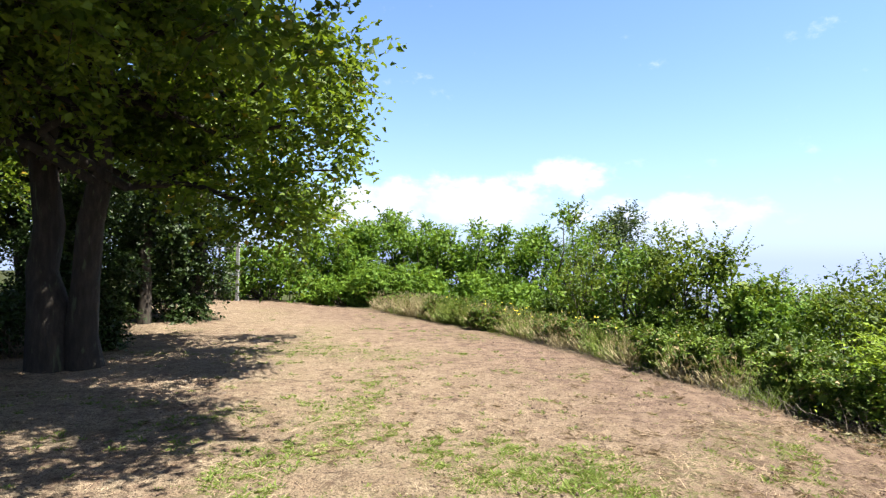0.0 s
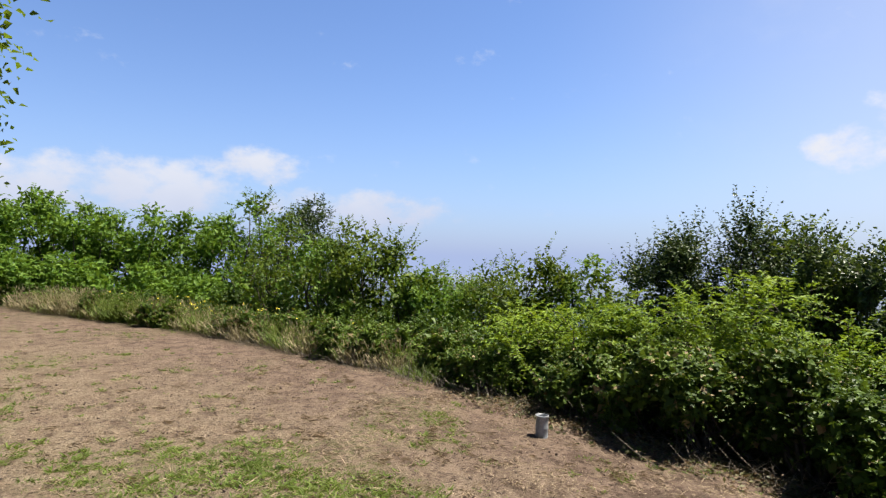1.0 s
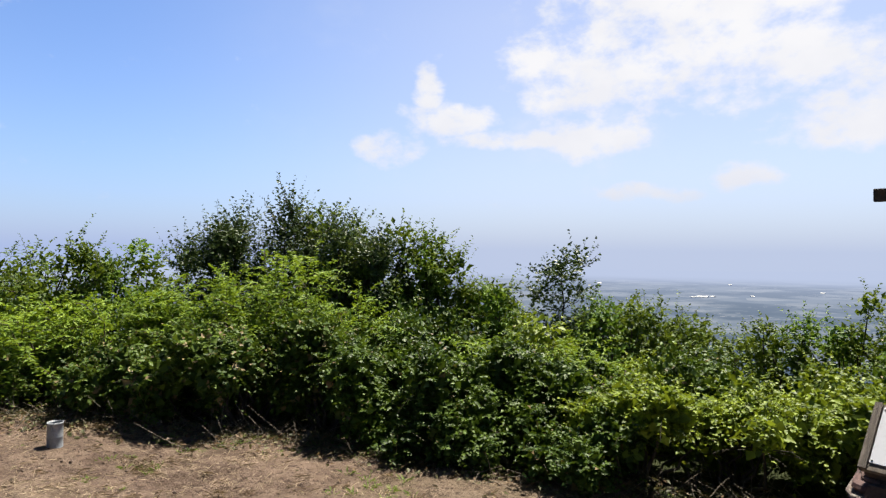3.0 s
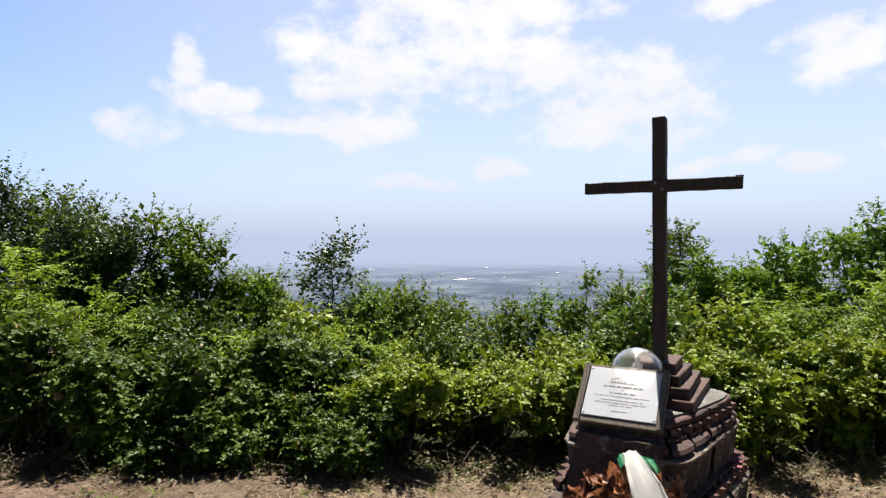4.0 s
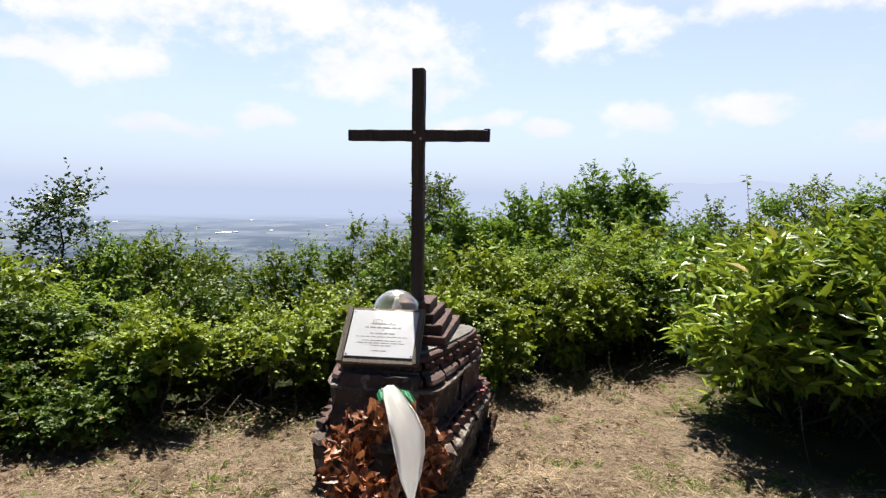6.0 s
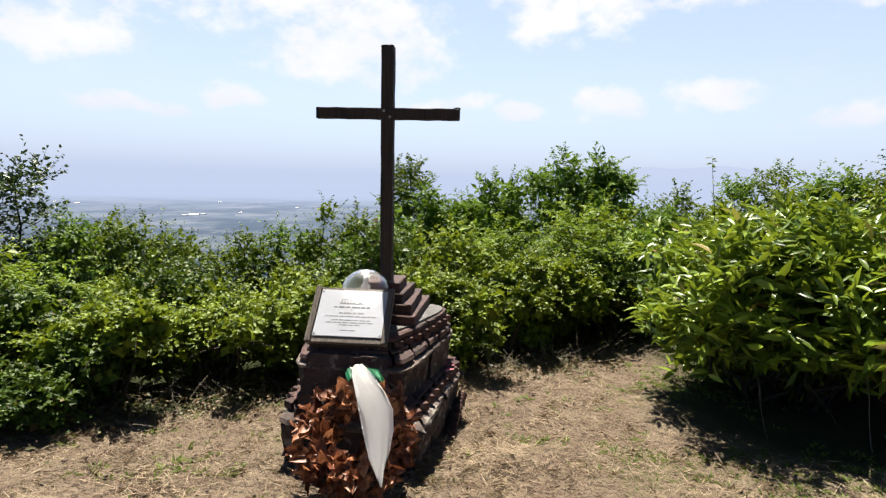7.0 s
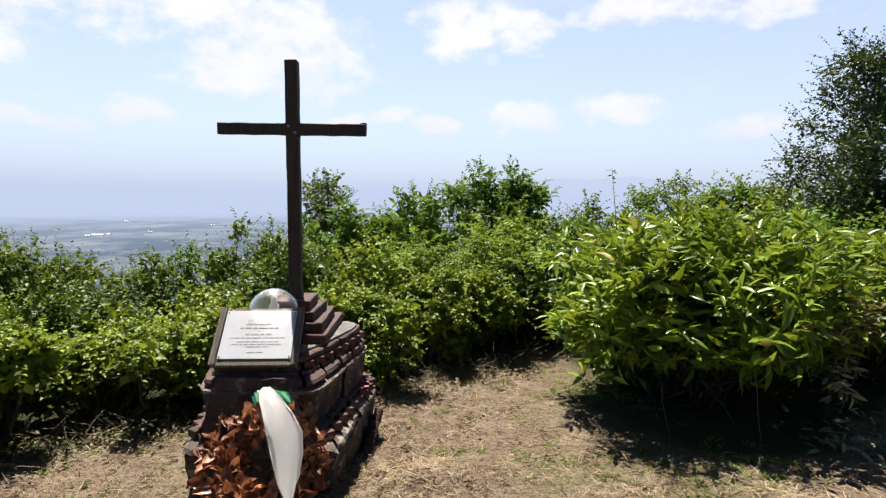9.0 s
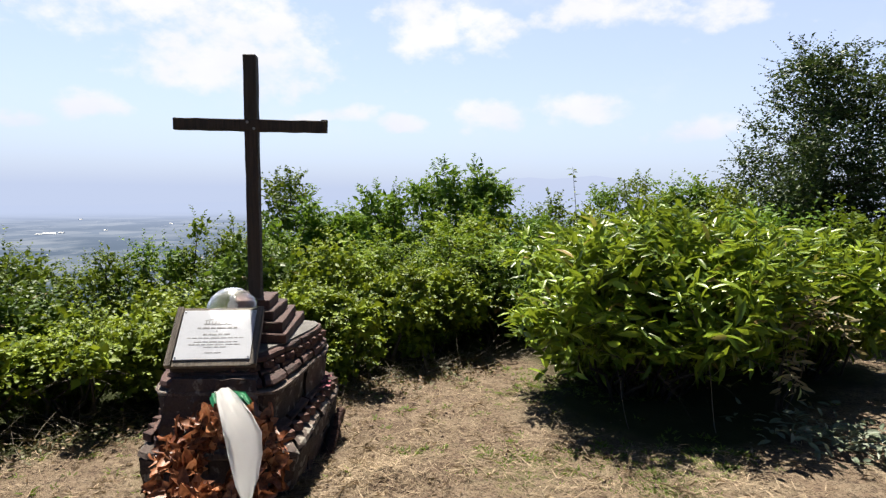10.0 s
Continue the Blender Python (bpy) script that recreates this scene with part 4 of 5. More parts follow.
def build_ribbon():
    rb = thing("ribbon", (0, 0, 0), "white and green ribbon tied over the dry wreath", "ribbon")
    placed(rb, WREATH @ Matrix.Translation((-0.03, -0.012, 0.03)) @ pose(0, 0, 0, 0, 0, -18) @ Matrix.Diagonal((1.16, 1.1, 1.07, 1)))
    # x runs down the wreath, y to the left, z off its face
    part("tail", ribbon_mesh([((-0.262, -0.020, 0.050), (-0.266, -0.050, 0.050)), ((-0.235, -0.012, 0.120), (-0.245, -0.068, 0.115)), ((-0.15, -0.022, 0.165), (-0.17, -0.108, 0.150)),
                              ((-0.05, -0.030, 0.175), (-0.06, -0.155, 0.160)), ((0.03, -0.034, 0.17), (0.02, -0.178, 0.15)), ((0.12, -0.040, 0.155), (0.10, -0.165, 0.14)),
                              ((0.20, -0.046, 0.145), (0.19, -0.132, 0.135)), ((0.26, -0.062, 0.14), (0.255, -0.100, 0.135)), ((0.315, -0.075, 0.135), (0.315, -0.084, 0.135))]), CLOTH, rb, "white ribbon tail", smooth=True)
    part("band", ribbon_mesh([((-0.235, 0.018, 0.08), (-0.24, -0.012, 0.115)), ((-0.20, 0.012, 0.12), (-0.21, -0.022, 0.145)), ((-0.16, 0.002, 0.13), (-0.17, -0.022, 0.150))]), GREEN, rb, "green ribbon band", smooth=True)
    part("band", ribbon_mesh([((-0.235, -0.060, 0.09), (-0.235, -0.085, 0.09)), ((-0.175, -0.102, 0.135), (-0.195, -0.138, 0.12)), ((-0.11, -0.130, 0.145), (-0.135, -0.160, 0.125))]), GREEN, rb, "green ribbon band", smooth=True)


build_ribbon()


def build_can():
    z = float(height(3.62, 4.22))
    c = thing("metal_can", (3.62, 4.22, z - 0.01), "dull grey zinc can standing on the mown ground", "can", turn=25)
    prof = ((0.070, 0.0), (0.076, 0.004), (0.076, 0.012), (0.073, 0.016), (0.073, 0.10), (0.0755, 0.105), (0.073, 0.11), (0.073, 0.205), (0.078, 0.21), (0.078, 0.22), (0.070, 0.222), (0.069, 0.20), (0.069, 0.02), (0.0, 0.02))
    bm = bmesh.new()
    rows = [[bm.verts.new((0.78 * r * math.cos(t) * (1 + 0.03 * math.sin(3 * t + z * 20)), 0.78 * r * math.sin(t), z)) for t in (2 * math.pi * j / 24 for j in range(24))] for r, z in prof]
    for a, b in zip(rows, rows[1:]):
        for j in range(24):
            bm.faces.new((a[j], a[(j + 1) % 24], b[(j + 1) % 24], b[j]))
    bm.faces.new(rows[0][::-1])
    bmesh.ops.remove_doubles(bm, verts=bm.verts[:], dist=0.0005)
    part("body", bm, ZINC, c, smooth=True)
    for s in (-1, 1):
        bm = bmesh.new()
        box(bm, 0.012, 0.022, 0.03, Matrix.Translation((s * 0.062, 0, 0.185)), 0.003)
        part("ear", bm, ZINC, c)


build_can()


# ---------------------------------------------------------------- plants
def plant(name, x, y, label, category, group, lv, tw, leaf, stems=None, crown="foliage", wood="woody_base", sink=0.03):
    z = float(height(x, y)) - sink
    ob = thing(name, (x, y, z), label, category, group)
    if stems is not None:
        part_np(wood, stems[0], stems[1], TWIG if wood == "woody_base" else BARK, ob)
    part_np(crown, lv[0], lv[1], leaf, ob)
    if tw is not None:
        tagged(part_np("branchwork", tw[0], tw[1], TWIG, ob), kind="stuff")
    return ob


def bush_clumps(rng, wide, tall, n, low=0.25, fill=0.8):
    """Clumps that fill a bush wide across and tall high."""
    rows = []
    for k in range(n):
        a, q = rng.uniform(0, 6.28), math.sqrt(rng.uniform(0, 1))
        r = min(wide * rng.uniform(0.16, 0.26), tall * 0.30)
        z = (low + (fill - low) * (k + rng.uniform(0, 1)) / n) * tall * (1.0 - 0.22 * q * q)
        rows.append((math.cos(a) * q * wide * 0.38, math.sin(a) * q * wide * 0.38, max(z, r * 0.7), r))
    return rows


def bush(name, x, y, wide, tall, label, group, leaf, seed, shoots=260, m=9, L=0.06, W=0.04, length=0.28, up=0.4, droop=0.25, n=14, low=0.2, inner=0.5, fine=False, spread=0.9, flat=0.5, category="bush", fill=0.86, twigs=True, overhang=0.0, inner_size=1.0, keep=None, rise=0.15):
    rng = np.random.default_rng(seed)
    cl = bush_clumps(rng, wide, tall, n, low, min(fill, max(0.5, 1.0 - 0.55 * length / tall)))
    cl = [(c[0] - overhang * (c[2] / tall - 0.6), c[1], c[2], c[3]) for c in cl]
    lv, tw = crown_geo(rng, cl, shoots, m, L, W, length, up, droop, fine, inner, spread, flat, inner_size, keep, rise)
    foot = [limb(rng, (c[0] * 0.15, c[1] * 0.15, -0.05), c[:3], 0.012 + 0.010 * tall, 0.006, 5) for c in cl]
    return plant(name, x, y, label, category, group, lv, tw if twigs else None, leaf, tube_geo(foot, 5))


def build_hedge():
    """Brambles along the edge of the mown clearing, in two staggered rows."""
    rng = np.random.default_rng(21)
    tall_y = [-6, -4, -2.5, -1, 0.3, 1.2, 2.2, 3.5, 5, 7, 9, 12, 16]
    tall_h = [0.95, 0.92, 0.88, 0.85, 0.85, 1.15, 1.35, 1.0, 0.8, 0.62, 0.55, 0.5, 0.5]
    y = -5.2
    k = 0
    while y < 15.5:
        x = float(np.interp(y, EDGE_Y, EDGE_X))
        h = float(np.interp(y, tall_y, tall_h)) * rng.uniform(0.78, 1.22)
        far = max(0.0, (y - 5) / 10)
        cave = -1.9 < y < -0.05
        skirt = h * float(np.interp(y, [-5.2, -4.6, -3.0, -1.6, -1.3, -0.3, 0.0, 2.0, 2.4, 3.4, 3.9], [0.05, 0.06, 0.08, 0.25, 0.92, 0.92, 0.10, 0.08, 0.10, 0.10, 0.10]))    # bare and hollow below
        # sunlight put into leaf colour: the lighter copy along the southern hedge
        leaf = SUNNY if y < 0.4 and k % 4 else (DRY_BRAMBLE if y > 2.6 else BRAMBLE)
        bush("bramble_bush", x + (0.42 if cave else 0.95 if -0.1 < y < 1.9 else 0.54 if y < 4 else 0.66) + rng.uniform(-0.2, 0.22), y, 1.25, h, "dense green bramble bush at the edge of the mown field", "hedge of brambles", leaf, 100 + k,
             int((620 if cave else 470) - 190 * far), 10, 0.047 + 0.018 * far, 0.036 + 0.012 * far, 0.24, 0.25, 0.35, 11, 0.10, 0.9, flat=1.0, rise=0.6, inner_size=1.9, keep=lambda P, r, s=skirt: P[:, 2] > s * np.clip((0.38 - P[:, 0]) / 0.3, 0, 1) * r.uniform(0.7, 1.15, len(P)), overhang=1.05 if cave else (0.3 if y < -2.4 else 0.45))
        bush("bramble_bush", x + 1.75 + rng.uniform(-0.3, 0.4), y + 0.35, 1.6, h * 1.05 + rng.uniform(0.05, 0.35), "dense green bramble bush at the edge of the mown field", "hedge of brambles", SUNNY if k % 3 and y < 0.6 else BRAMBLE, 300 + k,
             int(240 - 110 * far), 9, 0.052 + 0.014 * far, 0.039 + 0.010 * far, 0.30, 0.4, 0.3, 11, 0.15, 0.7, flat=1.0, overhang=0.3, rise=0.5, inner_size=1.7, twigs=False)
        y += 0.72 + 0.35 * far
        k += 1


build_hedge()


def build_low_brambles():
    """Low rounded brambles that spread over the mown edge before the hedge."""
    for k, (x, y, wd, h) in enumerate([(4.98, 0.18, 0.95, 0.60), (4.95, 0.75, 1.1, 0.55), (5.10, 1.25, 1.2, 0.62), (5.0, 1.85, 1.0, 0.50), (5.25, -1.75, 0.9, 0.34), (5.2, -2.5, 0.9, 0.36)]):
        bush("low_bramble", x, y, wd, h, "low rounded green bramble at the foot of the hedge", "low brambles", BRAMBLE, 260 + k, 300, 10, 0.045, 0.034, 0.20, 0.4, 0.4, 10, 0.1, 0.9, flat=1.0, rise=0.5, inner_size=1.5)


build_low_brambles()

# x, y, tall, wide
ROBINIAS = [
    (-6.1, 21.1, 1.80, 2.38), (-4.8, 21.0, 2.18, 2.52), (-3.6, 21.2, 2.83, 2.33), (-2.8, 21.8, 3.68, 1.98), (-2.0, 22.4, 4.51, 2.03), (-1.0, 22.0, 4.25, 1.98), (-0.2, 21.0, 3.80, 1.89), (0.6, 22.5, 4.90, 2.23), (1.6, 20.9, 4.10, 2.08), (2.5, 21.9, 4.84, 1.98), (3.2, 20.8, 4.79, 1.89), (-3.0, 19.3, 1.03, 2.11), (-1.4, 19.4, 1.5, 2.2), (0.2, 19.2, 1.6, 2.2), (1.6, 18.6, 1.7, 2.2), (2.8, 17.8, 1.6, 2.2),
]
EAST_ROBINIAS = [
    (11.8, -6.6, 2.81, 1.29), (11.9, -7.4, 3.17, 1.46), (11.2, -7.6, 2.95, 1.29), (11.2, -8.5, 3.33, 1.58), (10.4, -8.7, 3.15, 1.64), (10.4, -9.4, 2.94, 1.46), (12.1, -5.9, 2.44, 1.41), (10.7, -4.0, 1.86, 1.19), (12.2, -5.2, 2.5, 1.4), (11.6, -5.6, 2.6, 1.4), (11.0, -6.4, 2.75, 1.4),
]
SHRUBS = [
    (3.7, 19.6, 4.93, 2.52), (4.8, 20.5, 5.78, 2.65), (7.0, 20.8, 6.17, 2.38), (3.5, 13.5, 2.05, 2.27), (4.1, 12.4, 1.99, 1.88), (4.6, 12.2, 2.47, 1.64), (4.9, 11.5, 2.44, 1.58), (5.2, 10.8, 2.21, 1.51), (5.6, 10.6, 1.95, 1.30), (8.5, 14.7, 3.06, 2.45), (9.1, 14.4, 3.29, 2.45), (8.6, 12.3, 2.93, 2.16), (8.0, 12.7, 2.64, 1.89), (8.1, 11.4, 2.68, 1.77), (7.4, 9.4, 2.63, 1.51), (7.9, 9.1, 2.85, 1.30), (8.3, 8.7, 2.82, 1.51), (9.0, 8.7, 3.07, 1.58),
]
SLOPE_SHRUBS = [
    (8.8, 4.5, 3.15, 1.6), (8.9, 3.9, 3.0, 1.4), (9.0, 3.4, 2.75, 1.2), (9.1, 3.1, 2.69, 1.03), (9.2, 2.8, 2.36, 0.86), (9.8, 2.5, 2.12, 1.08), (11.2, 0.9, 2.05, 1.39), (12.7, 0.5, 2.32, 1.58), (12.7, -0.0, 2.31, 1.58), (12.8, -0.5, 2.20, 1.58), (9.3, 2.5, 2.03, 1.03), (9.4, 2.1, 1.96, 1.03), (11.7, 1.0, 2.17, 1.24), (13.3, 0.6, 2.48, 1.41), (13.3, -0.0, 2.37, 1.41), (13.8, -1.2, 2.18, 1.70), (13.7, -1.8, 1.96, 1.46), (12.7, -2.3, 2.29, 1.13), (12.6, -2.9, 2.41, 1.35), (11.9, -3.5, 2.44, 1.30), (11.3, -3.9, 2.19, 1.24),
]
DARKS = [
    (8.5, 7.0, 3.31, 1.39), (8.8, 6.6, 3.74, 1.39), (9.1, 6.2, 3.89, 1.49), (9.4, 5.8, 3.67, 1.39), (9.2, 5.2, 3.26, 1.14), (9.1, 4.8, 2.98, 1.10), (8.6, 4.3, 3.05, 1.15), (8.6, 3.8, 2.95, 1.05), (4.3, -10.2, 2.1, 2.0), (3.3, -11.2, 2.4, 2.2), (2.6, -12.2, 2.6, 2.2),
]
BACK = [
    (11.0, -11.1, 2.22, 1.62), (11.2, -12.3, 2.49, 1.73), (10.7, -12.8, 2.31, 1.73), (10.9, -13.9, 2.79, 1.53), (10.4, -14.3, 2.80, 1.69), (8.1, -12.2, 2.10, 1.51), (7.7, -12.5, 2.30, 1.51), (7.2, -12.7, 2.26, 1.51), (6.3, -12.1, 1.92, 1.64), (4.1, -8.7, 1.65, 1.46), (3.4, -8.5, 1.54, 1.38), (6.8, -6.1, 1.47, 1.38), (6.1, -6.1, 1.25, 1.15), (6.7, -5.4, 1.14, 1.15),
]
HOLM = [(-15.5, 18.0, 5.2, 6.0), (-13.4, 20.8, 5.4, 5.4), (-11.3, 22.5, 5.2, 5.0), (-8.6, 23.2, 4.4, 4.4), (-17.5, 13.5, 5.4, 6.0)]
SHOOTS = [(5.0, 5.9, 1.35, 1.3), (5.2, 5.2, 1.45, 1.2), (5.6, 4.5, 1.5, 1.2), (5.8, 3.7, 1.95, 1.4), (6.2, 3.3, 1.7, 1.2), (6.1, -5.2, 1.65, 1.2), (6.6, -4.4, 1.4, 1.4), (6.2, 1.3, 1.0, 1.3), (6.3, 0.4, 1.0, 1.2)]


def build_plants():
    for k, (x, y, h, wd) in enumerate(ROBINIAS + EAST_ROBINIAS):
        far = math.hypot(x, y) / 22
        east = 1.3 if y < 0 else 1.0
        bush("robinia_tree", x, y, wd * (east if y < 0 else 1.45), h * (1.2 if y > 0 else 1.17), "young bright green robinia tree with feathery leaves", "young trees round the clearing", ROBINIA, 500 + k, int((84 + 26 * wd + 18 * h) * (east if y < 0 else 1.45)), 16, 0.072 + 0.033 * far, 0.033 + 0.022 * far, 0.46, 0.55, 0.35, 22, 0.03, 0.6, spread=1.1, category="tree", flat=0.8, twigs=far < 0.7, inner_size=1.65)
    for k, (x, y, h, wd) in enumerate(SHRUBS + SLOPE_SHRUBS):
        far = math.hypot(x, y) / 22
        bush("shrub", x, y, wd * 1.15, h * (1.18 if y > 8 else 1.2), "tall dense green shrub on the slope", "shrubs on the slope", SHRUB if k % 4 else ROBINIA, 600 + k, int(76 + 33 * wd + 18 * h), 11, 0.063 + 0.026 * far, 0.035 + 0.017 * far, 0.42, 0.8, 0.12, 22, 0.05, 0.6, flat=0.7, twigs=far < 0.7, inner_size=1.6)
    for k, (x, y, h, wd) in enumerate(DARKS):
        bush("dark_shrub", x, y, wd, h * 1.15, "dark green bushy shrub with upright shoots", "shrubs on the slope", DARK, 660 + k, int(190 + 55 * wd + 40 * h), 11, 0.080, 0.046, 0.50, 1.3, 0.05, 18, 0.15, 0.6, flat=0.4)
    # the HOLM shrubs take the dark leaf colour that holds the wood's shade
    for k, (x, y, h, wd) in enumerate(BACK + HOLM):
        bush("shrub", x, y, wd, h * (1.14 if k < len(BACK) else 1.0), "leafy green shrub at the back of the clearing", "shrubs on the slope", (ROBINIA, SHRUB, SUNNY)[k % 3] if k < len(BACK) else IVY_AND_SHADE, 700 + k, int(140 + 60 * wd), 10, 0.10, 0.060, 0.45, 0.6, 0.2, 20, 0.15, 0.6, flat=0.7, twigs=False)
    for k, (x, y, h, wd) in enumerate(SHOOTS):
        bush("robinia_sapling", x, y, wd, h, "light green robinia sapling with feathery leaves above brambles", "saplings in the hedge", SAPLING, 800 + k, 190, 24, 0.072, 0.030, 0.58, 0.5, 0.45, 9, 0.45, 0.0, spread=1.3, flat=0.9, fill=0.85)


build_plants()


def tree(name, x, y, tall, wide, label, leaf, seed, trunk=0.09, first=0.3, n=22, shoots=700, m=9, L=0.09, W=0.055, length=0.45, up=0.5, droop=0.15, lean=(0, 0), group="trees round the clearing", inner=0.3):
    """A trunk that forks into limbs, each with leafy clumps."""
    rng = np.random.default_rng(seed)
    top = np.array([lean[0], lean[1], tall * 0.9])
    paths = [limb(rng, (0, 0, -0.1), top, trunk, trunk * 0.15, 9, 0.012)]
    cl = []
    for k in range(n):
        s = first + (0.97 - first) * (k + 0.5) / n
        a = k * 2.4 + rng.uniform(-0.4, 0.4)
        reach = wide * 0.5 * (1.0 - 0.55 * abs(s - 0.5) / 0.5) * rng.uniform(0.55, 1.05)
        p = top * s
        e = p + np.array([math.cos(a) * reach, math.sin(a) * reach, reach * rng.uniform(0.2, 0.6)])
        paths.append(limb(rng, p, e, trunk * 0.45 * (1.1 - s), 0.006, 6, 0.05))
        cl.append((*e, wide * rng.uniform(0.10, 0.17)))
        cl.append((*(p * 0.45 + e * 0.55 + rng.normal(size=3) * 0.1), wide * rng.uniform(0.08, 0.13)))
    lv, tw = crown_geo(rng, cl, shoots, m, L, W, length, up, droop, False, inner)
    return plant(name, x, y, label, "tree", group, lv, tw, leaf, tube_geo(paths, 7), "crown", "trunk")


def build_trees():
    tree("tree", 6.7, 23.1, 7.9, 3.8, "grey-green tree rising behind the hedge", DARK, 901, 0.12, 0.45, 22, 620, 9, 0.14, 0.08, 0.5, 0.6)
    tree("tree", 13.3, -5.7, 4.15, 1.8, "slender green tree on the slope behind the cross", SHRUB, 904, 0.07, 0.3, 18, 420, 9, 0.10, 0.06, 0.4, 0.5)
    tree("tree", 4.45, -10.9, 4.2, 2.5, "tall thin-leaved dark tree at the back", DARK, 905, 0.09, 0.06, 38, 1900, 10, 0.070, 0.042, 0.42, 0.5, 0.15)
    tree("tree", 3.3, -12.3, 4.3, 2.8, "tall thin-leaved dark tree at the back", DARK, 906, 0.09, 0.06, 38, 1900, 10, 0.070, 0.042, 0.42, 0.5, 0.15)
    tree("tree", 11.1, 1.5, 3.15, 1.5, "sparse dark sapling above the slope", DARK, 907, 0.04, 0.2, 16, 330, 8, 0.10, 0.06, 0.42, 0.7, 0.1, inner=0.0)


build_trees()


def build_laurel(x, y, wide, tall, seed, shoots):
    rng = np.random.default_rng(seed)
    cl = []
    for px, py, pz, pr in bush_clumps(rng, wide, tall, 60, 0.03, 0.85):
        q = pz / tall
        s = min(1.0, max(0.35, q / 0.45)) * (1.0 - 0.5 * max(0.0, (q - 0.45) / 0.4) ** 2)    # drawn in at the foot, domed above
        low = min(q, 0.5) - 0.5
        cl.append((px * s * 1.08 - 0.6 * low - 0.12, py * s * 1.08 + 0.45 * low + 0.12, pz, pr * (0.6 + 0.4 * s)))
    lv, tw = crown_geo(rng, cl, shoots, 9, 0.165, 0.046, 0.32, 0.55, 0.22, True, 0.7, 0.75, 0.6, rise=0.5, keep=lambda P, r: P[:, 2] > tall * (0.42 - 0.36 * np.clip((0.57 * P[:, 0] - 0.82 * P[:, 1] + 0.55) / 0.5, 0, 1)) * r.uniform(0.75, 1.1, len(P)))
    foot = [limb(rng, (c[0] * 0.35, c[1] * 0.35, -0.05), c[:3], 0.016, 0.007, 6) for c in cl]
    ob = plant("laurel_bush", x, y, "large rounded bush with long glossy green leaves", "bush", "broad-leaved bushes", lv, tw, LAUREL, tube_geo(foot, 5), wood="rootstock")
    return ob


def build_laurel_details(ob):
    """Bare pale stems hanging down its front, one long shoot above it, and a withered branch."""
    rng = np.random.default_rng(44)
    for k, (x, y, z, ln) in enumerate([(-0.85, 0.50, 0.85, 0.85), (-0.42, 0.92, 0.6, 0.58)]):
        p = [(x - 0.03 * i + 0.02 * math.sin(i * 1.7 + k), y + 0.015 * math.cos(i * 2.1 + k), z - ln * i / 6, 0.003) for i in range(7)]
        v, f = tube_geo([p], 5)
        part_np("bare_stem", v, f, STALK, ob, "thin pale bare stem")
    p = [(0.25 + 0.02 * i, 0.55, 1.2 + 0.13 * i, 0.005 - 0.0006 * i) for i in range(7)]
    v, f = tube_geo([p], 5)
    part_np("long_shoot", v, f, TWIG, ob)
    n = 26
    s = rng.uniform(0.2, 1.0, n)
    P = np.column_stack([0.25 + 0.12 * s, np.full(n, 0.55), 1.2 + 0.78 * s])
    D = rng.normal(size=(n, 3)) * [1, 1, 0.5]
    v, f = leaves_geo(P, D, rng.normal(size=(n, 3)) * 0.4 + [0, 0, 1], rng.uniform(0.04, 0.07, n), rng.uniform(0.015, 0.025, n), True)
    part_np("shoot_leaves", v, f, SUNNY, ob)


build_laurel_details(build_laurel(3.42, -5.05, 2.6, 1.60, 41, 1350))
build_laurel(3.0, -6.9, 1.9, 1.45, 42, 750)
build_laurel(4.3, -6.2, 2.0, 1.55, 43, 450)


def build_withered():
    """A withered brown branch and cut leaves beside the broad-leaved bushes."""
    rng = np.random.default_rng(46)
    cl = [(rng.normal() * 0.16, rng.normal() * 0.16, z, 0.20) for z in (0.5, 0.65, 0.8, 0.9)]
    lv, tw = crown_geo(rng, cl, 26, 8, 0.10, 0.028, 0.22, -0.4, 0.7, True, 0.1)
    st = tube_geo([limb(rng, (0, 0, -0.05), c[:3], 0.012, 0.004, 5) for c in cl], 5)
    plant("withered_branch", 2.40, -5.45, "withered branch with hanging pale brown leaves", "branch", "", lv, tw, DRY_GRASS, st)
    n = 260
    P = np.column_stack([rng.normal(size=n) * 0.28 + 1.75, rng.normal(size=n) * 0.22 - 5.0, np.zeros(n)])
    P[:, 2] = height(P[:, 0], P[:, 1]) + rng.uniform(0.02, 0.14, n)
    v, f = leaves_geo(P, rng.normal(size=(n, 3)) * [1, 1, 0.3], rng.normal(size=(n, 3)) * 0.5 + [0, 0, 1], rng.uniform(0.07, 0.12, n), rng.uniform(0.025, 0.04, n), True)
    tagged(part_np("cut_leaves", v, f, PALE), "pale cut leaves lying beside the bush", "leaves", kind="stuff")


build_withered()


